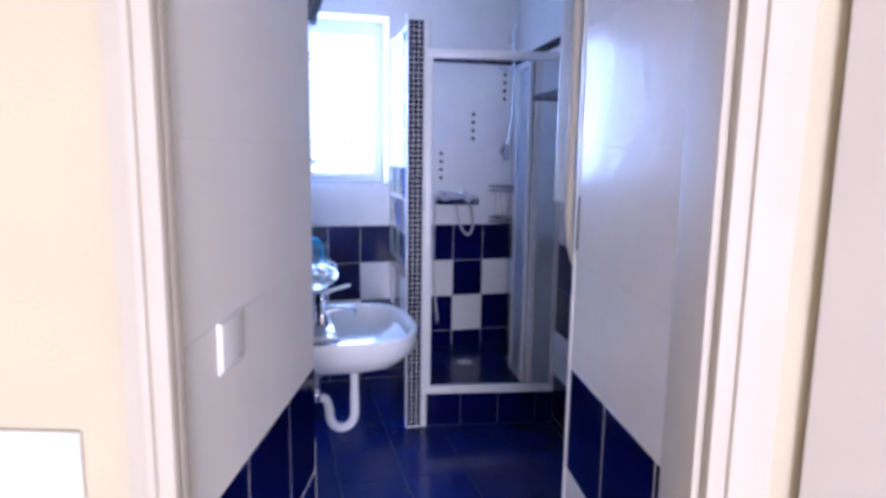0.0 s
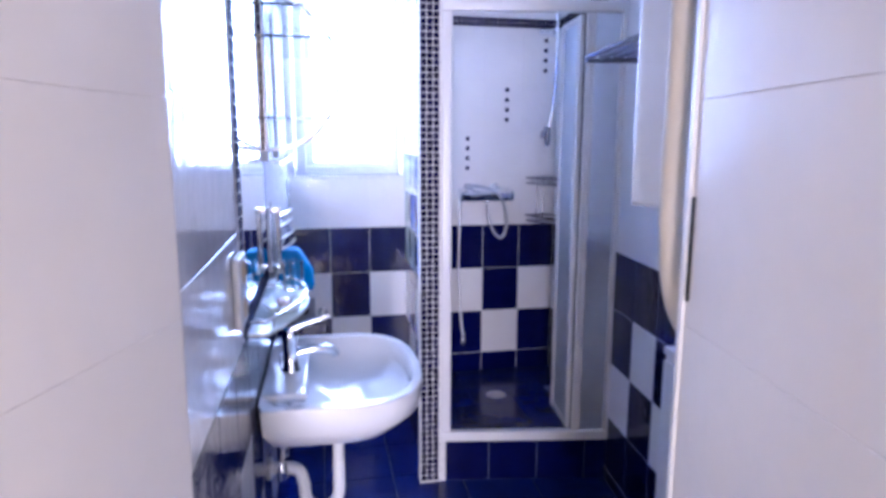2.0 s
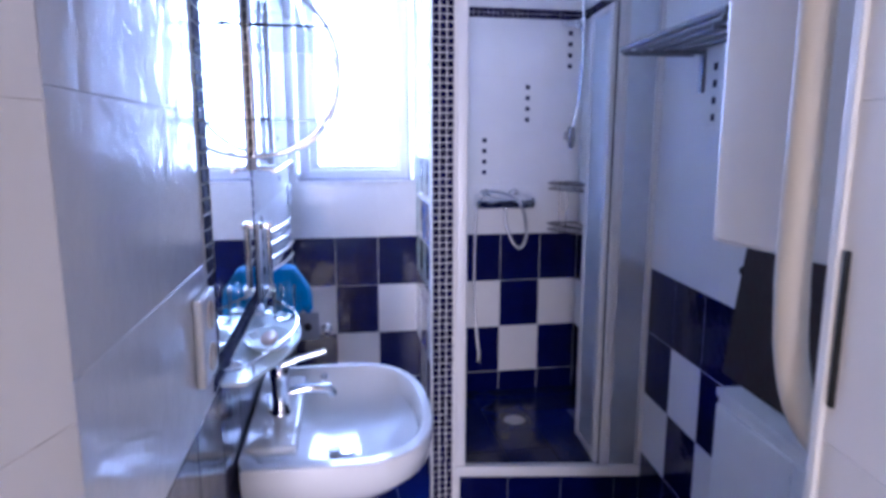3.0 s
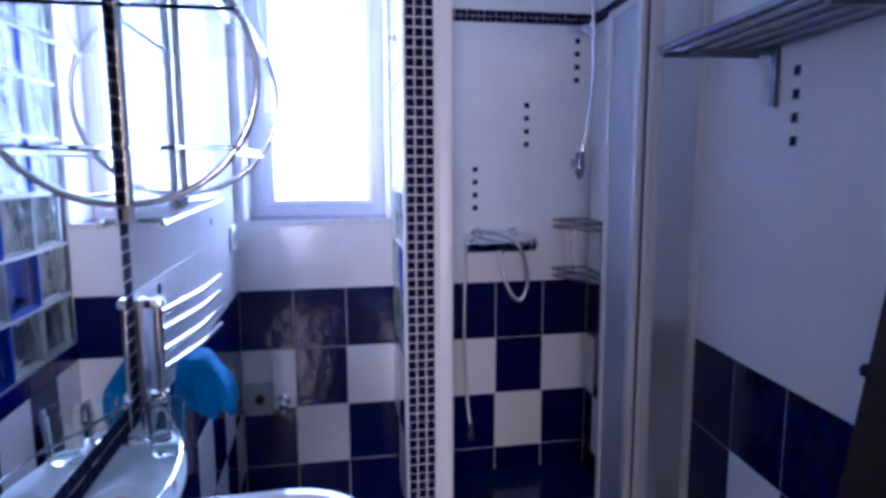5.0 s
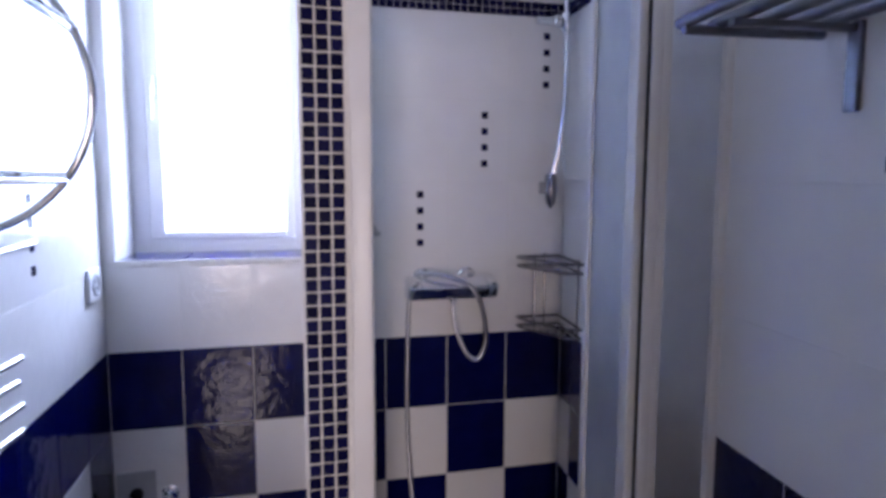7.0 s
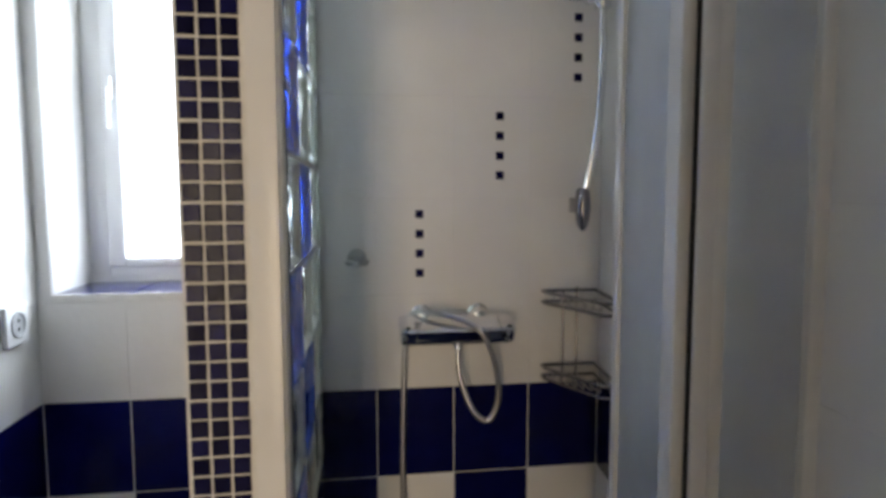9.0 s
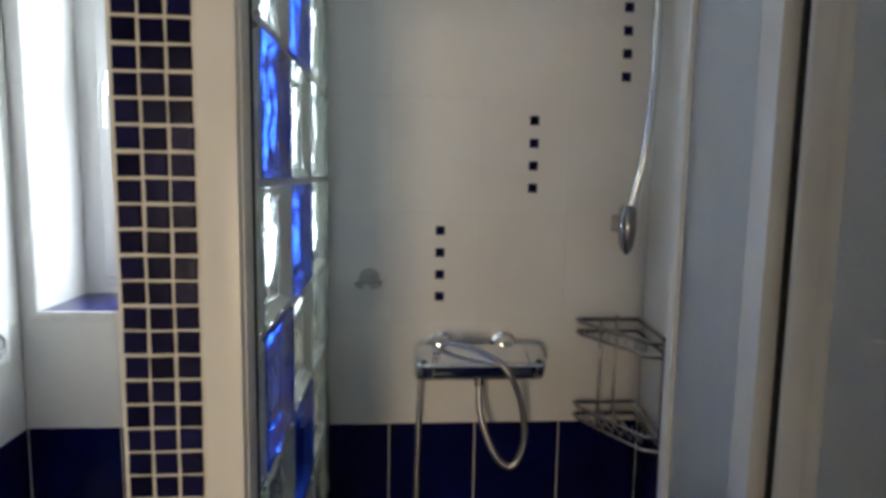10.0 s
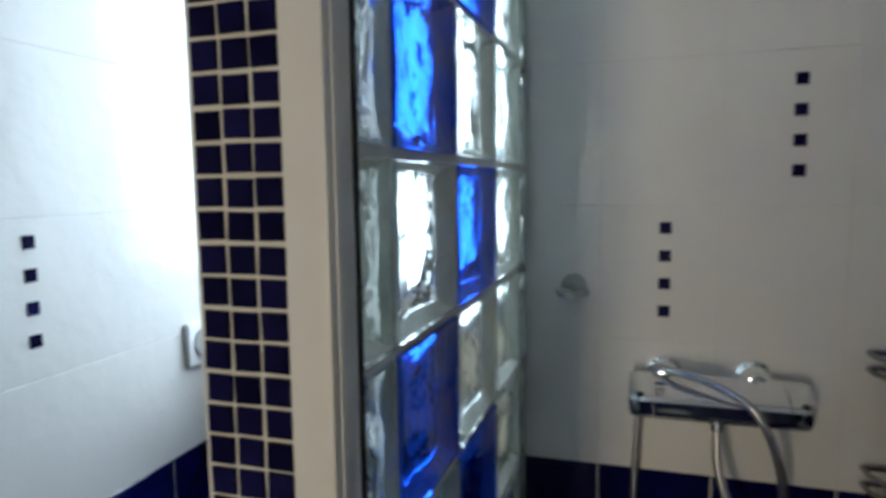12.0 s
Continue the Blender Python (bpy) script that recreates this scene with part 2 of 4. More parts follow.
floor = tagged(finish("floor", box((-0.6, 1.45, -0.12), (1.95, 4.75, -0.006)), GREY_GROUT), "bathroom floor of glossy navy blue square tiles", "floor", kind="structure")
hall_floor = tagged(finish("floor_hall", box((-2.0, -3.2, -0.12), (2.0, 1.45, -0.001)), HALL_FLOOR), "speckled stone hall floor before the bathroom door", "floor", kind="structure")
ceiling = tagged(finish("ceiling", box((-2.1, -3.3, CEILING_Z), (2.1, 5.0, CEILING_Z + 0.12)), PLASTER), "plain white plastered ceiling", "ceiling", kind="structure")

WIN = (0.240, 0.800, 1.284, 2.320)   # window opening in the back wall: x0, x1, z0, z1
wall_back = wall_body("wall_north", CORNER_L, CORNER_R, [(WIN[0] - CORNER_L[0], WIN[1] - CORNER_L[0], WIN[2], WIN[3])], thick=0.34, label="back wall tiled blue and white in a chequer below plain white", ext=0.16)
wall_left = wall_body("wall_west", BEND, CORNER_L, label="basin wall of white glazed tiles over a cobalt blue dado")
wall_splay = wall_body("wall_entrance_west", DOOR_L, BEND, start=0.06, label="splayed entrance wall of white tiles over a blue dado")
wall_right = wall_body("wall_east", CORNER_R, NOOK, label="white tiled wall with a chequered blue dado beside the shower", ext=0.1)
wall_pier = wall_body("wall_entrance_east", PIER_R, DOOR_R, thick=0.06, label="entrance wall of white tiles over a blue tile row")
wall_nook = wall_body("wall_south", NOOK, (PIER_R[0] + 0.012, PIER_R[1] + 0.002), thick=0.05, mat=WHITE_TILE, label="white wall behind the entrance pier")
# added white board behind the frosted pane, in place of an overcast sky
outside = tagged(finish("backdrop_sky", box((-0.6, 5.6, 0.9), (1.8, 5.62, 3.0)), PLASTER), "plain white board standing in for the sky outside the window", "backdrop", kind="structure")

# hall round the walker
HL = Vector((-0.078, 1.397, 0))
HR = Vector((0.675, 1.175, 0))
hd = (HR - HL).normalized()


def hall_pt(s, off=0.0):
    q = HL + hd * s + Vector((hd.y, -hd.x, 0)) * off
    return (q.x, q.y)


hall_len = (HR - HL).length + 0.02
wall_hall_left = wall_body("wall_hall_west", hall_pt(-1.6), hall_pt(0.0), thick=0.10, mat=YELLOW_PAINT, label="pale yellow painted hall wall beside the door")
wall_hall_right = wall_body("wall_hall_east", hall_pt(hall_len), hall_pt(hall_len + 1.4), thick=0.10, mat=YELLOW_PAINT, label="pale yellow painted hall wall")
wall_over_door = wall_body("wall_hall_lintel", hall_pt(0), hall_pt(hall_len), thick=0.10, z0=2.12, mat=YELLOW_PAINT, label="pale yellow wall over the door")
side_w = tagged(finish("wall_hall_side_west", box((-1.75, -3.15, 0), (-1.6, 2.0, CEILING_Z)), YELLOW_PAINT), "pale yellow hall wall", "wall", kind="structure")
side_e = tagged(finish("wall_hall_side_east", box((1.75, -3.15, 0), (1.9, 1.7, CEILING_Z)), YELLOW_PAINT), "pale yellow hall wall", "wall", kind="structure")
bm = bmesh.new()
for lo, hi in (((-1.75, -3.15, 0), (-1.05, -3.06, CEILING_Z)), ((0.25, -3.15, 0), (1.9, -3.06, CEILING_Z)), ((-1.05, -3.15, 0), (0.25, -3.06, 0.2)), ((-1.05, -3.15, 2.3), (0.25, -3.06, CEILING_Z))):
    add_box(bm, lo, hi)
tagged(finish("wall_hall_south", bm, YELLOW_PAINT), "hall wall with a tall window opening", "wall", kind="structure")


def door_frame():
    frame_ob = tagged(new("door_frame"), "cream painted wooden door frame with moulded casing", "door frame", kind="structure")
    m = along(hall_pt(0), hall_pt(hall_len))
    for nm, s0, s1 in (("casing_post", 0.004, 0.064), ("casing_post", 0.722, 0.800)):
        bm = box((s0, -0.022, 0.0), (s1, 0.0, 2.15), 0.006, m)
        add_box(bm, (s0 + 0.022, -0.030, 0.0), (s1 - 0.022, -0.018, 2.13), 0.005, m)
        part(nm, bm, CREAM_PAINT, frame_ob)
    part("casing_head", box((0.064, -0.022, 2.08), (0.722, 0.0, 2.15), 0.006, m), CREAM_PAINT, frame_ob)
    part("jamb_lining", box((0.046, 0.0, 0.0), (0.064, 0.02, 2.1), 0.003, m), CREAM_PAINT, frame_ob)
    part("jamb_lining", box((0.712, 0.0, 0.0), (0.735, 0.12, 2.1), 0.003, m), CREAM_PAINT, frame_ob)
    return frame_ob


door_frame()


def open_door():
    d = tagged(new("door_1"), "off-white painted flush door standing open into the hall", "door", kind="structure")
    hinge = Vector((0.715, 1.140, 0))
    way = Vector((0.62, -0.78, 0)).normalized()
    m = along((hinge.x, hinge.y), (hinge.x + way.x, hinge.y + way.y))
    part("leaf", box((0.0, 0.0, 0.01), (0.74, 0.04, 2.06), 0.004, m), DOOR_PAINT, d)
    for z in (0.25, 1.0, 1.8):
        part("hinge", lathe([(0.007, z - 0.045), (0.007, z + 0.045)], (hinge.x - 0.008, hinge.y + 0.004, 0), 10), STEEL, d)
    return d


open_door()


# window at the back of the reveal
def window():
    w = tagged(new("window_1"), "white framed window with a frosted pane glowing with daylight", "window", kind="structure")
    x0, x1, z0, z1 = WIN
    y = 4.800
    for nm, lo, hi in (("window_frame", (x0 + 0.004, y, z0 + 0.030), (x0 + 0.055, y + 0.05, z1)), ("window_frame", (x1 - 0.045, y, z0 + 0.030), (x1 - 0.002, y + 0.05, z1)),
                       ("window_frame", (x0 + 0.055, y, z0 + 0.030), (x1 - 0.045, y + 0.05, z0 + 0.054)), ("window_frame", (x0 + 0.055, y, z1 - 0.05), (x1 - 0.045, y + 0.05, z1))):
        part(nm, box(lo, hi, 0.004), PVC, w)
    sx0, sx1, sz0, sz1 = x0 + 0.057, x1 - 0.047, z0 + 0.056, z1 - 0.052
    for lo, hi in (((sx0, y - 0.012, sz0), (sx0 + 0.045, y + 0.04, sz1)), ((sx1 - 0.028, y - 0.012, sz0), (sx1, y + 0.04, sz1)), ((sx0 + 0.045, y - 0.012, sz0), (sx1 - 0.028, y + 0.04, sz0 + 0.024)), ((sx0 + 0.045, y - 0.012, sz1 - 0.045), (sx1 - 0.028, y + 0.04, sz1))):
        part("sash_rail", box(lo, hi, 0.006), PVC, w)
    pane = part("pane", box((sx0 + 0.044, y + 0.012, sz0 + 0.023), (sx1 - 0.027, y + 0.018, sz1 - 0.044)), FROST_PANE, w, smooth=False)
    pane.visible_shadow = False
    bm = box((sx0 + 0.012, y - 0.030, 1.80), (sx0 + 0.030, y - 0.012, 1.86), 0.003)
    add_tube(bm, [(sx0 + 0.021, y - 0.036, 1.83), (sx0 + 0.021, y - 0.040, 1.72)], 0.008)
    part("window_handle", bm, PVC, w)
    return w


window()
part("sill_upstand", box((WIN[0] - 0.01, 4.80, WIN[2] - 0.01), (WIN[1] + 0.01, 4.86, WIN[2] + 0.030)), PVC, bpy.data.objects["window_1"], smooth=False)
REVEAL = tagged(new("window_reveal"), "white tiled reveal and blue tiled sill of the window", "window reveal", kind="structure")
part("reveal_side", box((WIN[0] - 0.02, 4.578, WIN[2] + 0.012), (WIN[0] + 0.002, 4.80, WIN[3]), 0.001), WHITE_TILE, REVEAL, smooth=False)
part("reveal_side", box((WIN[1] - 0.002, 4.578, WIN[2] + 0.012), (WIN[1] + 0.02, 4.80, WIN[3]), 0.001), WHITE_TILE, REVEAL, smooth=False)
part("reveal_head", box((WIN[0], 4.578, WIN[3] - 0.004), (WIN[1], 4.80, WIN[3] + 0.02), 0.001), WHITE_TILE, REVEAL, smooth=False)
for k in range(3):
    w3 = (WIN[1] - WIN[0]) / 3
    part("sill_tile", box((WIN[0] + k * w3 + 0.002, 4.573, WIN[2]), (WIN[0] + (k + 1) * w3 - 0.002, 4.80, WIN[2] + 0.012), 0.002), BLUE_TILE, REVEAL, smooth=False)
part("sill_edge", box((WIN[0], 4.568, WIN[2] - 0.002), (WIN[1], 4.573, WIN[2] + 0.013), 0.001), GROUT, REVEAL, "thin white edge strip", smooth=False)


# ---- shower ----
SH_A, SH_B = (0.880, 3.790), (0.890, 4.572)     # shower face of the glass block wall
FRONT_L, FRONT_R = (0.850, 3.765), (1.569, 3.652)
PITCH = 0.187
BLOCK_Z0 = 0.855


def glass_block(name, mat, w, h, depth):
    """A hollow-looking pressed block: thick rim and a wavy dished face on both sides; centred, facing -y."""
    bm = bmesh.new()
    n = 8
    for side in (-1, 1):
        grid = []
        for i in range(n + 1):
            row = []
            for j in range(n + 1):
                u, t = i / n - 0.5, j / n - 0.5
                edge = max(abs(u), abs(t)) * 2
                dish = 0.006 if edge < 0.88 else 0.0
                wave = 0.0035 * math.sin(7 * u + 5 * t + side) * math.cos(6 * t - 3 * u) if edge < 0.88 else 0.0
                row.append(bm.verts.new((u * w, side * (depth / 2 - dish) + wave, t * h)))
            grid.append(row)
        for i in range(n):
            for j in range(n):
                bm.faces.new((grid[i][j], grid[i + 1][j], grid[i + 1][j + 1], grid[i][j + 1]))
        if side < 0:
            front = grid
        else:
            back = grid
    ring = [(i, 0) for i in range(n)] + [(n, j) for j in range(n)] + [(i, n) for i in range(n, 0, -1)] + [(0, j) for j in range(n, 0, -1)]
    for (a, b), (c, d) in zip(ring, ring[1:] + ring[:1]):
        bm.faces.new((front[a][b], front[c][d], back[c][d], back[a][b]))
    return bm


def glass_block_wall():
    wall = tagged(new("wall_glass_block"), "glass block shower wall with clear and cobalt blue blocks", "glass block wall", kind="structure")
    m = along(SH_B, SH_A)         # x runs towards the pillar, -y faces ... the window side is +y after the turn
    length = span(SH_A, SH_B)
    thick = 0.084
    # parapet under the blocks
    part("parapet", box((0.0, -thick + 0.004, -0.05), (length, -0.004, BLOCK_Z0 - 0.006), 0.0, m), GROUT, wall, smooth=False)
    meshes = {}
    cols = [0.0, 0.058, 0.262, 0.476, 0.680, length]
    rows = 7
    for c in range(5):
        for r in range(rows):
            w = cols[c + 1] - cols[c] - 0.012
            h = PITCH - 0.012
            blue = c in (2, 3) and (r + c) % 2 == 1
            key = (round(w, 3), blue)
            zc = BLOCK_Z0 + (r + 0.5) * PITCH
            if key not in meshes:
                ob = part("glass_block", glass_block("glass_block", BLOCK_BLUE if blue else BLOCK_CLEAR, w, h, thick), BLOCK_BLUE if blue else BLOCK_CLEAR, wall, "cobalt blue block" if blue else "")
                meshes[key] = ob.data
            else:
                ob = new("glass_block", meshes[key])
                ob.parent = wall
                if blue:
                    ob["label"] = "cobalt blue block"
            ob.matrix_local = m @ pose((cols[c] + cols[c + 1]) / 2, -thick / 2, zc)
    bm = bmesh.new()
    for c in range(6):
        add_box(bm, (max(0, cols[c] - 0.006), -thick + 0.006, BLOCK_Z0), (min(length, cols[c] + 0.006), -0.006, BLOCK_Z0 + rows * PITCH), m=m)
    part("upright_joints", bm, GROUT, wall, smooth=False)
    bm = bmesh.new()
    for r in range(rows + 1):
        add_box(bm, (0, -thick + 0.0065, BLOCK_Z0 + r * PITCH - 0.006), (length, -0.0065, BLOCK_Z0 + r * PITCH + 0.006), m=m)
    part("level_joints", bm, GROUT, wall, smooth=False)
    return wall


GLASS_WALL = glass_block_wall()
PILLAR_X0, PILLAR_X1, PILLAR_Y = 0.763, 0.842, 3.764
PILLAR_TOP = BLOCK_Z0 + 7 * PITCH + 0.014
pillar = tagged(finish("mosaic_pillar", box((PILLAR_X0 - 0.003, PILLAR_Y + 0.004, -0.05), (PILLAR_X1 + 0.030, PILLAR_Y + 0.05, PILLAR_TOP)), GROUT), "narrow pillar end clad in navy glass mosaic", "pillar", kind="structure")

SHOWER_FLOOR_Z = 0.195
outline = [(FRONT_L[0] + 0.004, FRONT_L[1] + 0.012), (FRONT_R[0] + 0.02, FRONT_R[1] + 0.012), (CORNER_R[0], CORNER_R[1]), (SH_B[0], SH_B[1]), (SH_A[0], SH_A[1])]
curb = tagged(finish("shower_base", prism(outline, -0.02, SHOWER_FLOOR_Z - 0.006), GREY_GROUT), "raised shower base faced with blue tiles", "shower base", kind="structure")
part("floor_drain", lathe([(0.001, 0.0), (0.048, 0.0), (0.052, -0.004), (0.052, -0.012)], (1.22, 4.2, SHOWER_FLOOR_Z + 0.003), 24), STEEL, curb, "round steel floor drain")


def shower_enclosure():
    e = thing("shower_enclosure", "white framed shower screen with sliding frosted panels pushed open", "shower screen")
    m = along(FRONT_L, FRONT_R)
    length = span(FRONT_L, FRONT_R)
    z0, z1 = 0.194, 2.014
    part("bottom_rail", box((0.0, -0.018, z0), (length, 0.018, z0 + 0.042), 0.005, m), FRAME_WHITE, e)
    part("top_rail", box((0.0, -0.020, z1 - 0.045), (length, 0.020, z1), 0.006, m), FRAME_WHITE, e)
    bm = box((0.0, -0.014, z0 + 0.042), (0.040, 0.014, z1 - 0.045), 0.005, m)
    add_box(bm, (0.030, -0.006, z0 + 0.042), (0.042, 0.018, z1 - 0.045), 0.004, m)
    part("wall_profile", bm, FRAME_WHITE, e)
    part("seal", box((0.034, 0.018, z0 + 0.05), (0.042, 0.024, z1 - 0.05), 0.001, m), RUBBER, e, "black rubber seal")
    part("wall_profile", box((length - 0.022, -0.017, z0 + 0.042), (length, 0.017, z1 - 0.045), 0.005, m), FRAME_WHITE, e)
    # fixed panel by the wall
    x0 = length - 0.164
    fixed = part("fixed_panel", box((x0 + 0.038, -0.004, z0 + 0.04), (length - 0.024, 0.002, z1 - 0.043), 0.0, m), PANEL_GLASS, e, "frosted panel", smooth=False)
    bm = box((x0, -0.014, z0 + 0.042), (x0 + 0.022, 0.010, z1 - 0.045), 0.004, m)
    add_box(bm, (x0 + 0.022, -0.010, z0 + 0.042), (x0 + 0.040, 0.008, z1 - 0.045), 0.004, m)
    part("stile", bm, FRAME_WHITE, fixed)
    part("seal", box((x0 - 0.004, -0.006, z0 + 0.045), (x0, 0.002, z1 - 0.05), 0.001, m), RUBBER, fixed, "black rubber seal")
    # door leaf swung inwards along the wall
    hinge = m @ Vector((x0 - 0.010, 0.0, 0))
    d = along((hinge.x, hinge.y), (1.420, 3.935))
    w = span((hinge.x, hinge.y), (1.420, 3.935))
    leaf = part("door_leaf", box((0.040, -0.003, z0 + 0.06), (w - 0.020, 0.003, z1 - 0.06), 0.0, d), PANEL_GLASS, e, "frosted panel", smooth=False)
    part("stile", box((0.002, -0.011, z0 + 0.05), (0.044, 0.011, z1 - 0.05), 0.004, d), FRAME_WHITE, leaf)
    part("stile", box((w - 0.026, -0.010, z0 + 0.05), (w, 0.010, z1 - 0.05), 0.004, d), FRAME_WHITE, leaf)
    part("leaf_rail", box((0.044, -0.008, z0 + 0.05), (w - 0.026, 0.008, z0 + 0.075), 0.003, d), FRAME_WHITE, leaf)
    part("leaf_rail", box((0.044, -0.008, z1 - 0.075), (w - 0.026, 0.008, z1 - 0.05), 0.003, d), FRAME_WHITE, leaf)
    return e


shower_enclosure()


def thermostat():
    t = thing("shower_mixer", "chrome thermostatic shower mixer bar on the tiled wall", "shower mixer")
    y = 4.505
    section = [(0.020, 1.230), (-0.020, 1.220), (-0.050, 1.208), (-0.057, 1.204), (-0.059, 1.200), (-0.050, 1.180), (-0.042, 1.168), (-0.034, 1.162), (0.020, 1.160)]
    cy, cz = 0.020, 1.196
    for nm, rings in (("body", ((1.128, 1.0), (1.339, 1.0))),
                      ("end_knob", ((1.086, 0.70), (1.089, 0.86), (1.096, 0.96), (1.106, 1.0), (1.1265, 1.0))),
                      ("end_knob", ((1.3405, 1.0), (1.361, 1.0), (1.371, 0.96), (1.378, 0.86), (1.381, 0.70)))):
        bm = bmesh.new()
        loops = [[bm.verts.new((x, y + cy + (dy - cy) * f, cz + (zz - cz) * (0.4 + 0.6 * f))) for dy, zz in section] for x, f in rings]
        for lo, hi in zip(loops, loops[1:]):
            for k in range(len(section)):
                q = (k + 1) % len(section)
                bm.faces.new((lo[k], lo[q], hi[q], hi[k]))
        bm.faces.new(loops[0])
        bm.faces.new(loops[-1])
        bmesh.ops.recalc_face_normals(bm, faces=list(bm.faces))
        part(nm, bm, CHROME, t)
    for x in (1.150, 1.300):
        part("wall_union", lathe([(0.031, 0.0), (0.031, -0.008), (0.024, -0.016), (0.025, -0.040), (0.018, -0.052), (0.004, -0.056)], (x, 4.572, 1.219), 24, "y"), CHROME, t)
    for x in (1.106, 1.362):
        part("knob_mark", lathe([(0.0065, 0.003), (0.0065, -0.004)], (x, y - 0.048, 1.209), 14), BLACK, t)
    part("hose_outlet", lathe([(0.012, 0.0), (0.012, 0.012), (0.009, 0.014)], (1.232, y - 0.030, 1.152), 16), CHROME, t)
    return t


thermostat()


def smooth_line(points, n=10):
    """A soft line through points."""
    pts = [Vector(q) for q in points]
    pts = [2 * pts[0] - pts[1]] + pts + [2 * pts[-1] - pts[-2]]
    out = []
    for a, b, c, d in zip(pts, pts[1:], pts[2:], pts[3:]):
        for k in range(n):
            t = k / n
            out.append(0.5 * ((2 * b) + (c - a) * t + (2 * a - 5 * b + 4 * c - d) * t * t + (3 * b - a - 3 * c + d) * t ** 3))
    out.append(pts[-2])
    return out


def hose():
    h = thing("shower_hose", "grey metal shower hose looped over the mixer bar", "shower hose")
    line = smooth_line([(1.232, 4.475, 1.155), (1.236, 4.465, 1.08), (1.268, 4.452, 0.995), (1.306, 4.446, 0.972), (1.330, 4.442, 1.03), (1.320, 4.434, 1.12), (1.285, 4.432, 1.198), (1.235, 4.462, 1.228), (1.165, 4.500, 1.240),
                        (1.122, 4.545, 1.226), (1.106, 4.552, 1.15), (1.098, 4.550, 0.95), (1.096, 4.54, 0.72), (1.104, 4.51, 0.52), (1.112, 4.49, 0.42)], 14)
    radii = [0.0068 + 0.0008 * (k % 2) for k in range(len(line))]
    part("spiral_tube", tube(line, 0.007, 10, True, radii), STEEL, h)
    part("end_cone", lathe([(0.008, 0.05), (0.011, 0.0), (0.013, -0.02), (0.009, -0.035)], (1.112, 4.49, 0.40), 14), CHROME, h)


hose()


def shower_rail():
    r = thing("shower_rail", "chrome slide rail with hand shower handle on the shower wall", "shower rail")
    line = smooth_line([(1.596, 4.490, 2.30), (1.602, 4.486, 2.04), (1.602, 4.482, 1.85), (1.590, 4.482, 1.68), (1.567, 4.490, 1.55)], 10)
    part("rail_tube", tube(line, 0.0105, 14), CHROME, r)
    part("slider", lathe([(0.020, -0.028), (0.022, -0.024), (0.022, 0.024), (0.020, 0.028)], (1.602, 4.486, 2.030), 18), CHROME, r)
    part("slider_arm", lathe([(0.012, -0.055), (0.013, 0.0), (0.020, 0.004), (0.020, 0.022)], (1.552, 4.480, 2.030), 14, "x"), CHROME, r)
    part("lower_bracket", lathe([(0.004, 1.445), (0.015, 1.462), (0.020, 1.50), (0.018, 1.548), (0.012, 1.556)], (1.561, 4.492, 0), 18), DARK_METAL, r, "dark grey tapered end piece")
    part("wall_mount", box((1.552, 4.500, 1.49), (1.572, 4.574, 1.53), 0.004), DARK_METAL, r)
    part("wall_mount", box((1.588, 4.49, 2.20), (1.608, 4.574, 2.24), 0.004), CHROME, r)


shower_rail()


def corner_basket():
    b = thing("corner_basket", "two-tier chrome wire corner basket in the shower", "shower basket")
    cx, cy = 1.634, 4.566
    def corner(z, inset=0.0):
        return [(1.478 + inset, cy - 0.004, z), (cx - 0.008, cy - 0.004, z), (cx - 0.030, cy - 0.232 + inset, z), (cx - 0.070, cy - 0.215 + inset, z), (1.478 + inset, cy - 0.035, z)]
    for z in (1.250, 1.046):
        part("tier_rim", tube(corner(z) + corner(z)[:1], 0.0045, 8), DARK_METAL, b)
        part("tier_rim", tube(corner(z + 0.029) + corner(z + 0.029)[:1], 0.0050, 8), DARK_METAL, b)
        for k in range(7):
            u = 0.12 + 0.11 * k
            x = 1.478 + u * (cx - 0.03 - 1.478)
            yend = cy - 0.035 - u * 0.180
            part("wire", tube([(x, cy - 0.006, z), (x, yend, z), (x, yend - 0.002, z + 0.029)], 0.0022, 6), STEEL, b)
    for x, y in ((1.520, cy - 0.052), (cx - 0.062, cy - 0.010), (cx - 0.036, cy - 0.215)):
        part("upright", tube([(x, y, 1.040), (x, y, 1.290)], 0.0035, 8), DARK_METAL, b)


corner_basket()


def hook_dish():
    h = thing("suction_dish", "small clear plastic suction dish on the shower wall", "soap dish")
    x, z = 0.982, 1.375
    part("suction_cup", lathe([(0.024, 0.0), (0.022, -0.005), (0.010, -0.010), (0.008, -0.016)], (x, 4.572, z), 20, "y"), DISH_PLASTIC, h)
    part("dish", lathe([(0.010, 0.0), (0.026, 0.002), (0.032, 0.012), (0.029, 0.012), (0.022, 0.005), (0.004, 0.004)], (x, 4.535, z - 0.016), 22), DISH_PLASTIC, h)


hook_dish()


# ---- right wall ----
RW = along(CORNER_R, NOOK)       # x runs towards the entrance, -y into the room


def rw_s(y):
    return (CORNER_R[1] - y) / math.cos(math.atan2(CORNER_R[0] - NOOK[0], CORNER_R[1] - NOOK[1]))


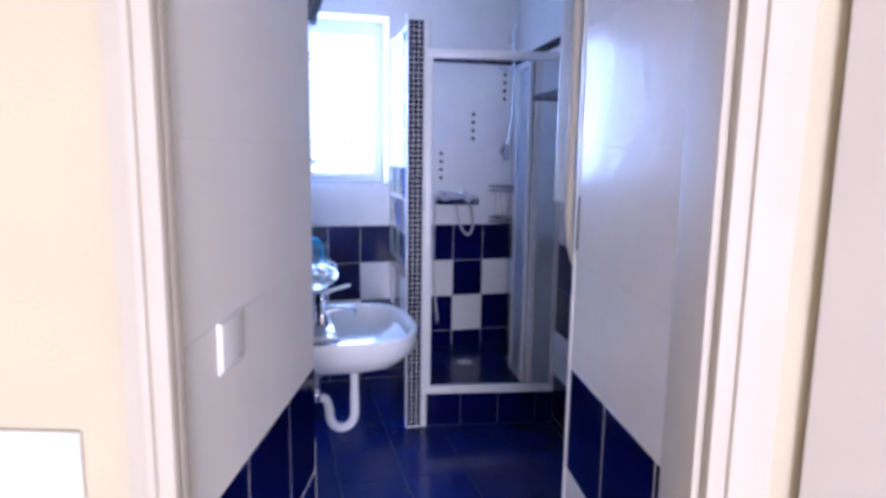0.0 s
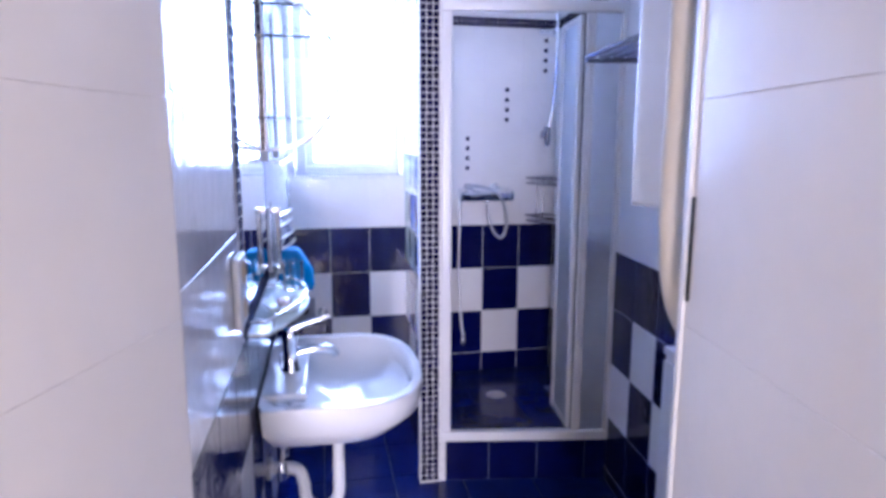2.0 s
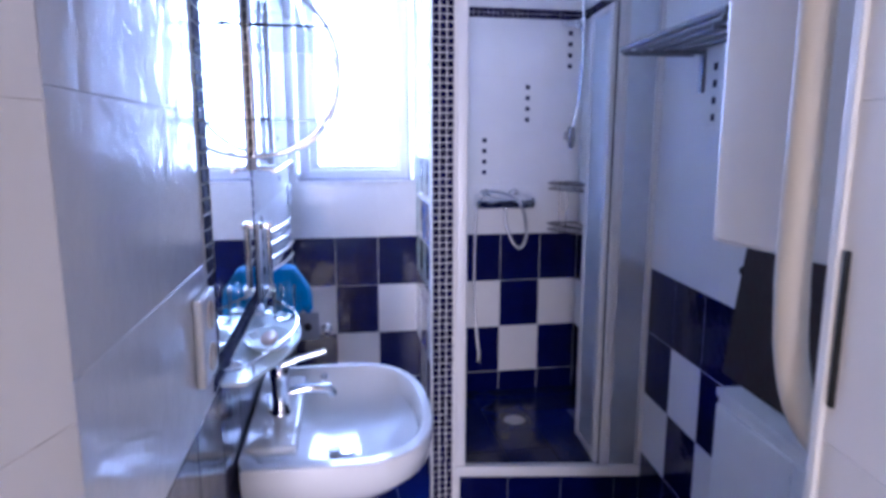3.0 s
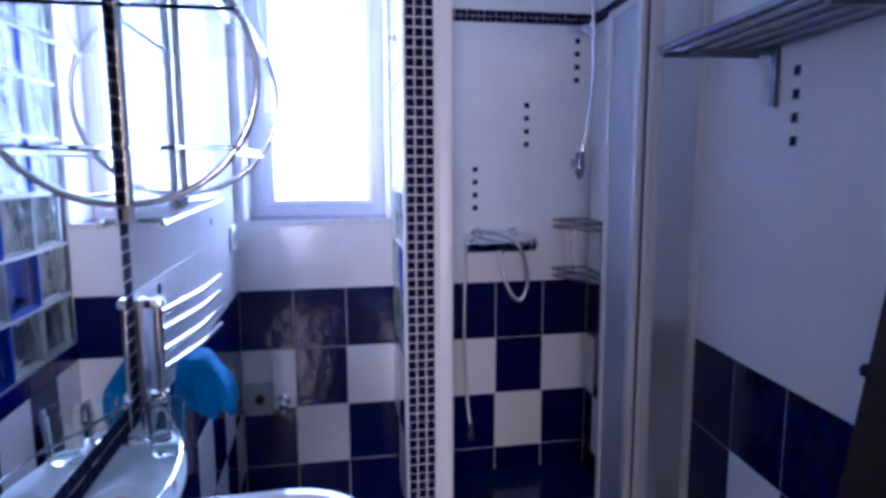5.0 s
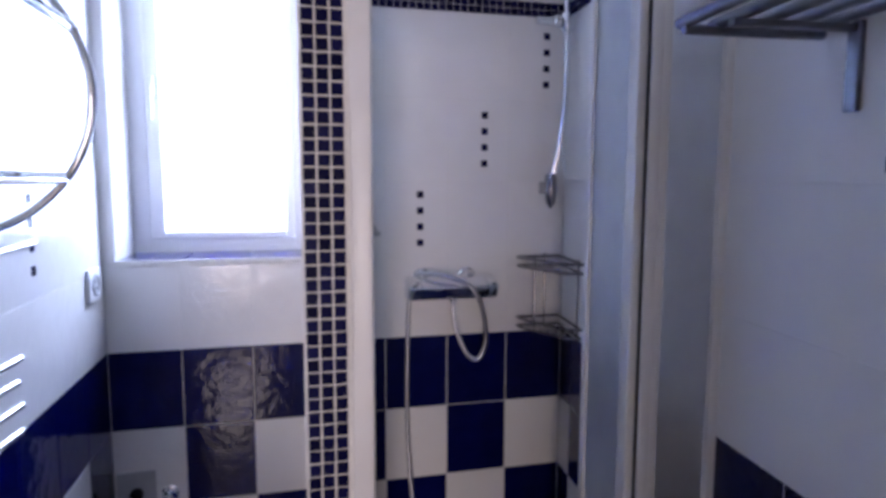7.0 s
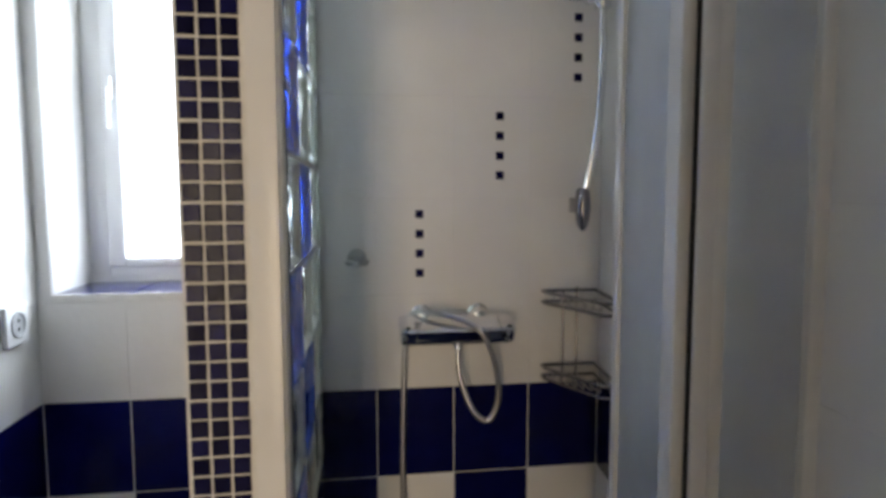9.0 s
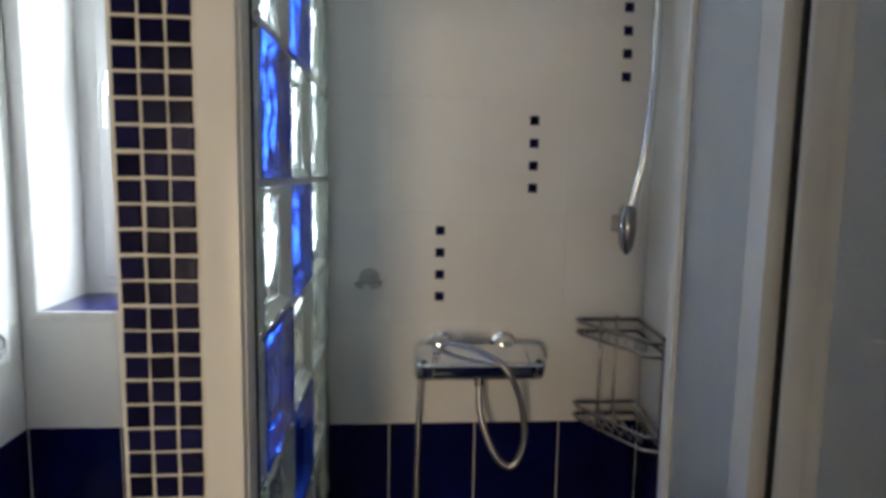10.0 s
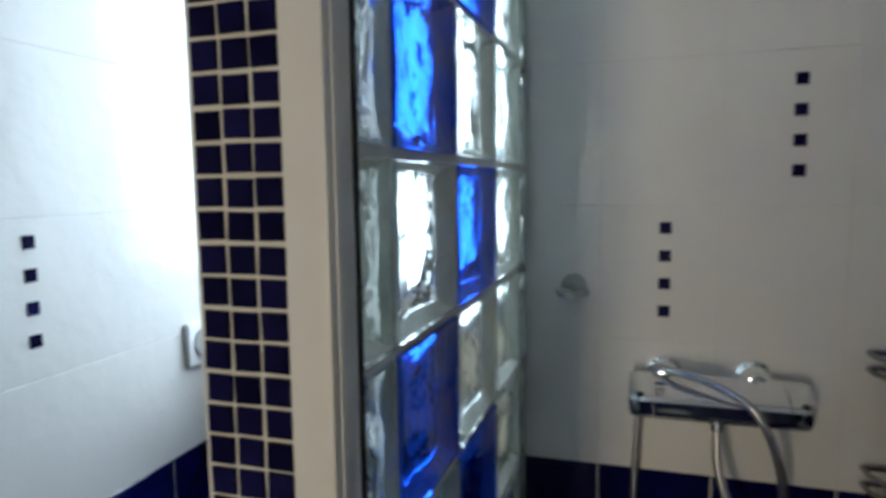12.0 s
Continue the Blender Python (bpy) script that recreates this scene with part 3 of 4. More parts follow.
def towel_shelf():
    s = thing("towel_shelf", "wall-mounted grey steel towel shelf of five bars", "towel shelf")
    s0, s1 = rw_s(3.43), rw_s(2.80)
    z = 1.768
    for k in range(5):
        d = 0.018 + 0.052 * k
        part("bar", tube([RW @ Vector((s0, -d, z)), RW @ Vector((s1, -d, z))], 0.0095, 12), GREY_METAL, s)
    for q in (s0 + 0.02, s1 - 0.02):
        part("cross_bar", tube([RW @ Vector((q, -0.004, z - 0.012)), RW @ Vector((q, -0.232, z - 0.012))], 0.008, 10), GREY_METAL, s)
    for q in (s0 + 0.088, s1 - 0.12):
        part("bracket", box((q - 0.012, -0.010, z - 0.135), (q + 0.012, -0.001, z - 0.008), 0.002, RW), GREY_METAL, s)
        part("bracket_arm", box((q - 0.008, -0.20, z - 0.022), (q + 0.008, -0.004, z - 0.012), 0.002, RW), GREY_METAL, s)


towel_shelf()


def slim_cabinet():
    c = thing("slim_cabinet", "slim white cabinet against the chequered wall", "cabinet")
    s0, s1 = rw_s(2.895), rw_s(2.26)
    part("body", box((s0, -0.126, 0.0), (s1, -0.002, 0.845), 0.004, RW), PLASTIC, c)
    part("top_board", box((s0 - 0.004, -0.132, 0.845), (s1 + 0.004, -0.001, 0.867), 0.004, RW), PLASTIC, c)
    part("cabinet_door", box((s0 + 0.012, -0.138, 0.06), ((s0 + s1) / 2 - 0.003, -0.127, 0.83), 0.003, RW), PLASTIC, c)
    part("cabinet_door", box(((s0 + s1) / 2 + 0.003, -0.138, 0.06), (s1 - 0.012, -0.127, 0.83), 0.003, RW), PLASTIC, c)


slim_cabinet()


def brown_board():
    b = thing("wooden_board", "dark brown wooden board leaning on the white cabinet", "board")
    s0, s1 = rw_s(2.955), rw_s(2.42)
    bm = bmesh.new()
    front = [(s0 - 0.03, -0.075, 0.869), (s1, -0.075, 0.869), (s1, -0.045, 1.45), (s0 + 0.035, -0.045, 1.45)]
    lo = [bm.verts.new(RW @ Vector((x, y, z))) for x, y, z in front]
    hi = [bm.verts.new(RW @ Vector((x, y + 0.035, z))) for x, y, z in front]
    for k in range(4):
        bm.faces.new((lo[k], lo[(k + 1) % 4], hi[(k + 1) % 4], hi[k]))
    bm.faces.new(lo)
    bm.faces.new(hi)
    bmesh.ops.bevel(bm, geom=list(bm.edges), offset=0.006, segments=2, affect="EDGES")
    part("panel", bm, BROWN, b)
    for x, y, z in ((s0 + 0.030, -0.045, 1.44), (s0 + 0.004, -0.06, 1.155)):
        part("knob", lathe([(0.004, -0.012), (0.011, -0.008), (0.012, 0.004), (0.006, 0.012)], RW @ Vector((x - 0.012, y + 0.015, z)), 12), BLACK, b, "small black knob")


brown_board()


def boiler():
    b = thing("water_heater", "white enamelled box water heater hung on the wall", "water heater")
    m = along((0.897, 1.974), NOOK)
    part("casing", box((0.0, 0.004, 1.366), (0.46, 0.245, 2.12), 0.008, m, 3), PLASTIC, b)
    part("front_panel", box((0.012, 0.246, 1.38), (0.448, 0.254, 2.10), 0.004, m), PLASTIC, b)
    for x in (0.12, 0.24, 0.34):
        part("pipe_stub", tube([m @ Vector((x, 0.09, 1.37)), m @ Vector((x, 0.09, 1.30)), m @ Vector((x, 0.02, 1.25))], 0.009, 10), CHROME, b)


boiler()


def corner_pipe():
    p = thing("grab_rail", "cream plastic coated rail bent into the end of the entrance wall", "grab rail")
    x, y = 0.827, 2.021
    line = smooth_line([(x, y, 2.42), (x, y, 1.9), (x, y, 1.42), (x + 0.002, y, 1.345), (x + 0.008, y, 1.285), (x + 0.022, y - 0.004, 1.232), (x + 0.048, y - 0.010, 1.196), (x + 0.085, y - 0.018, 1.182)], 8)
    part("tube", tube(line, 0.0150, 18), CREAM_PAINT, p)
    for z in (2.3, 1.9):
        part("wall_clip", box((x - 0.008, PIER_R[1] + 0.01, z - 0.012), (x + 0.008, y - 0.012, z + 0.012), 0.002), CREAM_PAINT, p)


corner_pipe()

# ---- basin wall ----
LW = along(BEND, CORNER_L)       # x runs towards the window, -y into the room


def lw(s, d, z):
    return LW @ Vector((s, -d, z))


def lw_s(y):
    return (y - BEND[1]) / math.cos(math.atan2(CORNER_L[0] - BEND[0], CORNER_L[1] - BEND[1]))


MIRROR_S0, MIRROR_S1, MIRROR_Z0, MIRROR_Z1 = 0.612, 1.138, 1.092, 2.030
mirror = thing("wall_mirror", "frameless wall mirror edged with navy mosaic tiles", "mirror")
part("mirror_glass", box((MIRROR_S0, -0.006, MIRROR_Z0), (MIRROR_S1, -0.0005, MIRROR_Z1), 0.001, LW), MIRROR, mirror, smooth=False)
part("border_bed", box((MIRROR_S0 - 0.058, -0.002, MIRROR_Z0 - 0.056), (MIRROR_S1 + 0.058, -0.0002, MIRROR_Z1 + 0.03), 0.0, LW), GROUT, mirror, "white grout bed", smooth=False)


chance = random.Random(7)


def mosaic_piece(parent, m, s, z, size, mat=MOSAIC):
    ob = new("mosaic_tile", tile_mesh("mosaic_tile", size, size, mat, 0.005, 0.0012))
    ob.parent = parent
    ob.matrix_local = m @ pose(s + chance.uniform(-0.0006, 0.0006), -0.0045 + chance.uniform(-0.0004, 0.0004), z + chance.uniform(-0.0006, 0.0006), chance.uniform(-1.2, 1.2), chance.uniform(-1.6, 1.6), chance.uniform(-1.2, 1.2))
    return ob


def basin():
    b = thing("wash_basin", "white ceramic wall-hung wash basin with overflow knob", "wash basin")
    s0 = lw_s(3.095)
    rim = 0.806
    def outline(r_s, r_d, d0, n=48):
        out = []
        for k in range(n):
            a = 2 * math.pi * k / n
            u, w = math.cos(a), math.sin(a)
            p = 2.6
            q = (abs(u) ** p + abs(w) ** p) ** (-1 / p)
            across = r_s * u * q if w > 0 else math.copysign(r_s, u) * min(1.0, abs(u) * 1.45) * (1 + 0.04 * w)
            out.append((across, max(0.004, d0 + r_d * w * q * (1.0 if w > 0 else 1.25))))
        return out
    bm = bmesh.new()
    levels = [(0.318, 0.226, 0.230, rim - 0.004), (0.314, 0.222, 0.230, rim), (0.290, 0.200, 0.232, rim + 0.001), (0.276, 0.186, 0.236, rim - 0.010), (0.250, 0.170, 0.250, rim - 0.055), (0.18, 0.12, 0.245, rim - 0.105), (0.05, 0.04, 0.235, rim - 0.125)]
    outer = [(0.318, 0.226, 0.230, rim - 0.004), (0.319, 0.226, 0.230, rim - 0.030), (0.310, 0.222, 0.228, rim - 0.07), (0.26, 0.18, 0.21, rim - 0.125), (0.17, 0.12, 0.17, rim - 0.165), (0.08, 0.07, 0.13, rim - 0.18)]
    def skin(rings):
        made = []
        for rs, rd, d0, z in rings:
            made.append([bm.verts.new(lw(s0 + x, y, z)) for x, y in outline(rs, rd, d0)])
        for a, c in zip(made, made[1:]):
            for k in range(len(a)):
                bm.faces.new((a[k], a[(k + 1) % len(a)], c[(k + 1) % len(a)], c[k]))
        bm.faces.new(made[-1])
    skin(levels)
    skin(outer)
    bmesh.ops.remove_doubles(bm, verts=bm.verts, dist=0.0004)
    part("bowl", bm, CERAMIC, b)
    bm = box((s0 - 0.22, -0.125, rim - 0.02), (s0 + 0.22, -0.003, rim + 0.004), 0.010, LW, 3)
    part("tap_ledge", bm, CERAMIC, b)
    part("drain_ring", lathe([(0.002, 0.002), (0.028, 0.003), (0.031, 0.0)], lw(s0, 0.235, rim - 0.124), 20), CHROME, b)
    part("overflow_knob", lathe([(0.004, 0.0), (0.010, 0.003), (0.011, 0.012), (0.006, 0.018)], lw(s0 + 0.235, 0.175, rim - 0.02), 14), CHROME, b)
    return b


basin()


def basin_tap():
    t = thing("basin_tap", "chrome single lever mixer tap on the basin ledge", "tap")
    s0, z = lw_s(3.06), 0.810
    part("body", lathe([(0.027, 0.0), (0.027, 0.006), (0.022, 0.012), (0.021, 0.085), (0.024, 0.09), (0.024, 0.118), (0.018, 0.126)], lw(s0, 0.075, z), 24), CHROME, t)
    part("spout", tube([lw(s0, 0.085, z + 0.05), lw(s0, 0.14, z + 0.062), lw(s0, 0.195, z + 0.058), lw(s0, 0.205, z + 0.040)], 0.013, 14, True), CHROME, t)
    part("lever", tube([lw(s0, 0.075, z + 0.122), lw(s0, 0.12, z + 0.140), lw(s0, 0.19, z + 0.158)], 0.008, 12, True, [0.012, 0.009, 0.006]), CHROME, t)
    part("popup_rod", tube([lw(s0, 0.045, z), lw(s0, 0.045, z + 0.05)], 0.003, 8), CHROME, t)


basin_tap()


def basin_trap():
    t = thing("basin_trap", "white plastic waste trap under the basin with chrome stop valves", "waste trap")
    s0 = lw_s(3.07)
    part("tail_pipe", tube([lw(s0, 0.205, 0.70), lw(s0, 0.205, 0.50)], 0.017, 16), PLASTIC, t)
    part("nut", lathe([(0.024, -0.014), (0.027, -0.010), (0.027, 0.012), (0.022, 0.016)], lw(s0, 0.205, 0.628), 16), PLASTIC, t)
    arc = [lw(s0, 0.205 - 0.052 + 0.052 * math.cos(a), 0.42 - 0.062 * math.sin(a)) for a in [math.pi * k / 12 for k in range(13)]]
    line = [lw(s0, 0.205, 0.51)] + arc + smooth_line([lw(s0, 0.101, 0.44), lw(s0, 0.088, 0.485), lw(s0, 0.055, 0.50), lw(s0, 0.002, 0.502)], 6)
    part("bend", tube(line, 0.0185, 18), PLASTIC, t)
    part("wall_rosette", lathe([(0.034, 0.0), (0.034, 0.006), (0.022, 0.012)], lw(s0, 0.0, 0.502), 20, "x"), PLASTIC, t)
    for k, ds in enumerate((-0.11, 0.03)):
        part("stop_valve", lathe([(0.013, -0.02), (0.015, 0.0), (0.013, 0.03), (0.008, 0.036)], lw(s0 + ds, 0.045, 0.545), 14), CHROME, t)
        part("supply_hose", tube(smooth_line([lw(s0 + ds, 0.045, 0.57), lw(s0 + ds * 0.7, 0.055, 0.64), lw(s0 + ds * 0.4 - 0.02, 0.07, 0.74)], 6), 0.006, 8), STEEL, t)
    part("popup_linkage", tube([lw(s0 - 0.11, 0.05, 0.615), lw(s0, 0.205, 0.672)], 0.003, 8), CHROME, t)


basin_trap()


def glass_shelf():
    g = thing("glass_shelf", "bowed glass shelf with chrome rail under the mirror", "glass shelf")
    s0, s1, z = lw_s(2.70), lw_s(3.29), 1.026
    pts = [(s0, 0.004)] + [(s0 + (s1 - s0) * k / 16, 0.05 + 0.085 * math.sin(math.pi * k / 16)) for k in range(17)] + [(s1, 0.004)]
    bm = bmesh.new()
    lo = [bm.verts.new(lw(x, d, z)) for x, d in pts]
    hi = [bm.verts.new(lw(x, d, z + 0.008)) for x, d in pts]
    for k in range(len(pts)):
        j = (k + 1) % len(pts)
        bm.faces.new((lo[k], lo[j], hi[j], hi[k]))
    bm.faces.new(lo)
    bm.faces.new(hi)
    part("glass_plate", bm, SHELF_GLASS, g, smooth=False)
    rail = [lw(x, d - 0.008, z + 0.034) for x, d in pts[1:-1]]
    part("gallery_rail", tube([lw(pts[1][0], 0.006, z + 0.034)] + rail + [lw(pts[-2][0], 0.006, z + 0.034)], 0.0035, 8), CHROME, g)
    for k in (2, 9, 16):
        x, d = pts[k]
        part("rail_post", tube([lw(x, d - 0.008, z + 0.006), lw(x, d - 0.008, z + 0.034)], 0.003, 8), CHROME, g)
    for s in (s0 + 0.10, s1 - 0.10):
        part("bracket", lathe([(0.014, 0.0), (0.014, 0.02), (0.009, 0.03)], lw(s, 0.0, z + 0.002), 14, "x"), CHROME, g)
    return g


glass_shelf()


def shelf_goods():
    z = 1.0345
    soap = thing("soap_bar", "pale beige soap bar in the shell dish", "soap")
    bm = bmesh.new()
    bmesh.ops.create_uvsphere(bm, u_segments=18, v_segments=10, radius=1, matrix=Matrix.Translation(lw(lw_s(2.91), 0.072, z + 0.020)) @ Matrix.Diagonal((0.019, 0.046, 0.010, 1)))
    part("bar", bm, SOAP, soap)
    dish = thing("soap_dish", "scalloped pale cyan shell dish on the glass shelf", "soap dish")
    bm = bmesh.new()
    rings = []
    for r, h in ((0.012, 0.0), (0.042, 0.002), (0.058, 0.018), (0.062, 0.024), (0.058, 0.024), (0.04, 0.008), (0.01, 0.006)):
        rings.append([bm.verts.new(lw(lw_s(2.91) + r * 1.25 * (1 + 0.06 * math.cos(10 * a) * (r > 0.03)) * math.cos(a), 0.070 + 0.85 * r * (1 + 0.06 * math.cos(10 * a) * (r > 0.03)) * math.sin(a), z + h)) for a in (2 * math.pi * k / 40 for k in range(40))])
    for a, b in zip(rings, rings[1:]):
        for k in range(40):
            bm.faces.new((a[k], a[(k + 1) % 40], b[(k + 1) % 40], b[k]))
    bm.faces.new(rings[0])
    bm.faces.new(rings[-1])
    part("shell", bm, SHELF_GLASS, dish)
    for y, d, r, h, lab in ((3.14, 0.085, 0.031, 0.085, "clear glass tumbler on the glass shelf"), (3.21, 0.05, 0.027, 0.07, "small clear glass cup on the glass shelf")):
        cup = thing("tumbler", lab, "tumbler", "tumblers on the shelf")
        part("glass", lathe([(r * 0.8, 0.0), (r * 0.85, 0.003), (r, h), (r - 0.002, h), (r * 0.8, 0.008), (0.002, 0.006)], lw(lw_s(y), d, z), 22), CLEAR_GLASS, cup)


shelf_goods()


def hoop_shelf():
    h = thing("hoop_shelf", "chrome hoop wall shelf unit with clear glass tiers", "wall shelf")
    sa, sb, zc, R = lw_s(3.265), lw_s(3.705), 1.668, 0.226
    for s in (sa, sb):
        arc = [lw(s, 0.014 + R * math.sin(a), zc - R * math.cos(a)) for a in (math.pi * k / 28 for k in range(29))]
        part("hoop", tube(arc, 0.0068, 12), CHROME, h)
        part("wall_post", tube([lw(s, 0.012, zc - R - 0.03), lw(s, 0.012, zc + R + 0.03)], 0.010, 12), CHROME, h)
        for z in (zc - R - 0.018, zc + R + 0.018):
            part("wall_fixing", box((s - 0.011, -0.020, z - 0.016), (s + 0.011, -0.001, z + 0.016), 0.003, LW), PLASTIC, h)
    for z in (1.536, 1.770, 1.86):
        reach = math.sqrt(max(0.0, R * R - (z - zc) ** 2)) + 0.014
        glass = part("glass_tier", box((sa - 0.03, -reach - 0.004, z), (sb + 0.03, -0.006, z + 0.008), 0.002, LW), CLEAR_GLASS, h, smooth=False)
        part("tier_rod", tube([lw(sa, reach, z - 0.005), lw(sb, reach, z - 0.005)], 0.0045, 8), CHROME, glass)
    part("floor_rod", tube([lw(sa, 0.09, zc - R + 0.010), lw(sb, 0.09, zc - R + 0.010)], 0.0045, 8), CHROME, h)


hoop_shelf()


def spot_lamp():
    l = thing("spot_lamp", "dark chrome spot lamp over the mirror, switched off", "lamp")
    s, z = lw_s(3.57), 2.165
    part("wall_plate", box((s - 0.09, -0.022, z - 0.03), (s + 0.09, -0.001, z + 0.03), 0.006, LW), DARK_METAL, l)
    for ds in (-0.055, 0.055):
        part("arm", tube([lw(s + ds, 0.02, z), lw(s + ds, 0.075, z - 0.01)], 0.007, 10), DARK_METAL, l)
        head = lathe([(0.014, 0.05), (0.026, 0.045), (0.030, -0.03), (0.034, -0.055), (0.028, -0.052), (0.010, -0.02)], (0, 0, 0), 22)
        bmesh.ops.transform(head, matrix=Matrix.Translation(lw(s + ds, 0.09, z - 0.035)) @ pose(0, 0, 0, 0, 22, 0), verts=head.verts)
        part("head", head, DARK_METAL, l)


spot_lamp()


def swing_rack():
    r = thing("towel_rack", "chrome swing-arm towel rack with four arms", "towel rack")
    s = lw_s(3.318)
    part("post", tube([lw(s, 0.034, 1.06), lw(s, 0.034, 1.262)], 0.009, 14), CHROME, r)
    part("back_plate", box((s - 0.022, -0.012, 1.06), (s + 0.022, -0.001, 1.262), 0.004, LW), STEEL, r)
    for z in (1.070, 1.252):
        part("bracket", box((s - 0.012, -0.046, z - 0.008), (s + 0.014, -0.002, z + 0.008), 0.003, LW), CHROME, r)
    for z0, z1, reach in ((1.231, 1.213, 0.513), (1.196, 1.174, 0.493), (1.155, 1.128, 0.505), (1.120, 1.083, 0.497)):
        part("arm", tube([lw(s, 0.036, z0), lw(s + reach * 0.5, 0.060, (z0 + z1) / 2), lw(s + reach, 0.062, z1)], 0.0072, 12), CHROME, r)
    part("single_bar", tube([lw(lw_s(3.29), 0.060, 1.403), lw(lw_s(3.93), 0.060, 1.413)], 0.006, 12), CHROME, r)
    for y in (3.32, 3.90):
        part("bar_fixing", tube([lw(lw_s(y), 0.0, 1.408), lw(lw_s(y), 0.058, 1.408)], 0.006, 10), CHROME, r)
    return s


RACK_S = swing_rack()


def cloth():
    c = thing("cloth", "bundled turquoise cotton cloth hung over the towel rack arm", "cloth")
    bm = bmesh.new()
    n, rows = 44, 26
    rings = []
    for j in range(rows + 1):
        t = j / rows
        girth = (0.42 + 0.58 * min(1.0, t * 2.0) ** 0.7) * (1.0 if t < 0.86 else 1.0 - 1.6 * (t - 0.86))
        if j == 0:
            girth = 0.22
        ring = []
        for i in range(n):
            a = 2 * math.pi * i / n
            fold = 1 + 0.17 * math.sin(6 * a + 2.6 * t) * t + 0.10 * math.sin(13 * a - 2.5 * t) * t + 0.05 * math.sin(3 * a + 5 * t)
            s = RACK_S + 0.168 + 0.03 * t + 0.092 * girth * fold * math.cos(a)
            d = 0.064 + 0.022 * t + 0.056 * girth * fold * math.sin(a)
            z = 1.105 - 0.145 * t - 0.020 * math.cos(a - 0.6) * t - 0.008 * math.sin(5 * a) * t
            d = max(d, 0.008)
            ring.append(bm.verts.new(lw(s, d, z)))
        rings.append(ring)
    for a, b in zip(rings, rings[1:]):
        for k in range(n):
            bm.faces.new((a[k], a[(k + 1) % n], b[(k + 1) % n], b[k]))
    bm.faces.new(rings[0])
    bm.faces.new(rings[-1])
    part("fabric", bm, BLUE_CLOTH, c)


cloth()


def wall_box(name, label, cat, m, s, z, w, h, holes=(), deep=0.010, rim=0.7):
    b = thing(name, label, cat)
    part("plate", box((s - w / 2, -deep, z - h / 2), (s + w / 2, -0.0005, z + h / 2), 0.003, m), PLASTIC, b)
    part("insert", box((s - w * rim / 2, -deep - 0.004, z - h * rim / 2), (s + w * rim / 2, -deep + 0.001, z + h * rim / 2), 0.002, m), PLASTIC, b)
    for dx, dz in holes:
        part("socket_hole", lathe([(0.0035, 0.0), (0.0035, -0.001)], m @ Vector((s + dx, -0.0142, z + dz)), 10, "y" if m is not LW else "x"), BLACK, b)
    return b


def twin_socket():
    b = thing("wall_socket", "white twin wall socket with round beige inserts beside the mirror", "socket")
    part("plate", box((0.440, -0.016, 1.090), (0.545, -0.0005, 1.238), 0.006, LW, 3), PLASTIC, b)
    for z in (1.128, 1.200):
        part("insert", lathe([(0.024, 0.0), (0.024, 0.003), (0.021, 0.004), (0.020, 0.001)], lw(0.494, 0.0158, z), 24, "x"), BEIGE, b, "round beige insert")


twin_socket()
def window_socket():
    b = thing("wall_socket", "white plastic wall socket with a round recess near the window", "socket")
    u, z = lw_s(4.460), 1.246
    part("plate", box((u - 0.048, -0.012, z - 0.046), (u + 0.048, -0.0005, z + 0.046), 0.005, LW, 3), PLASTIC, b)
    part("insert", lathe([(0.030, 0.0), (0.030, 0.003), (0.026, 0.004), (0.023, 0.001), (0.002, 0.0005)], lw(u, 0.0118, z), 26, "x"), GREY_PLASTIC, b, "round grey recess")
    for dz in (-0.010, 0.010):
        part("socket_hole", lathe([(0.0035, 0.0), (0.0035, 0.002), (0.0005, 0.002)], lw(u, 0.0118, z + dz), 10, "x"), BLACK, b)


window_socket()
SP = along(DOOR_L, BEND)
wall_box("light_switch", "white plastic rocker light switch on the entrance wall", "light switch", SP, 0.222, 1.203, 0.098, 0.085, deep=0.003, rim=0.90)
HALLM = along(hall_pt(-1.6), hall_pt(0.0))
wall_box("hall_switch_panel", "white plastic switch plate on the yellow hall wall", "switch plate", HALLM, 1.6 - 0.165, 1.06, 0.20, 0.17)
BK = along(CORNER_L, CORNER_R)


def drain_box():
    d = thing("drain_box", "grey plastic appliance drain plate with a black outlet", "drain plate")
    part("plate", box((0.008, -0.012, 0.520), (0.118, -0.0005, 0.655), 0.004, BK), GREY_PLASTIC, d)
    part("outlet", lathe([(0.019, 0.0), (0.019, -0.016), (0.014, -0.016), (0.012, -0.006)], BK @ Vector((0.064, -0.008, 0.588)), 18, "y"), BLACK, d)
    t = thing("water_valve", "chrome washing machine tap on the back wall", "tap")
    part("rosette", lathe([(0.026, 0.0), (0.026, -0.005), (0.014, -0.010)], BK @ Vector((0.155, 0.0, 0.574)), 18, "y"), CHROME, t)
    part("body", lathe([(0.012, 0.0), (0.012, -0.045), (0.018, -0.048), (0.018, -0.066), (0.010, -0.07)], BK @ Vector((0.155, 0.0, 0.574)), 16, "y"), CHROME, t)
    part("outlet", tube([BK @ Vector((0.155, -0.03, 0.574)), BK @ Vector((0.155, -0.034, 0.535))], 0.010, 12), CHROME, t)


drain_box()


# ---- tiles, piece by piece ----
def cut_rect(r, hole):
    """What is left of a rectangle (s0, s1, z0, z1) round a hole."""
    a, b, c, d = r
    e, f, g, h = hole
    if b <= e or a >= f or d <= g or c >= h:
        return [r]
    out = []
    if a < e:
        out.append((a, e, c, d))
    if b > f:
        out.append((f, b, c, d))
    a, b = max(a, e), min(b, f)
    if c < g:
        out.append((a, b, c, g))
    if d > h:
        out.append((a, b, h, d))
    return out


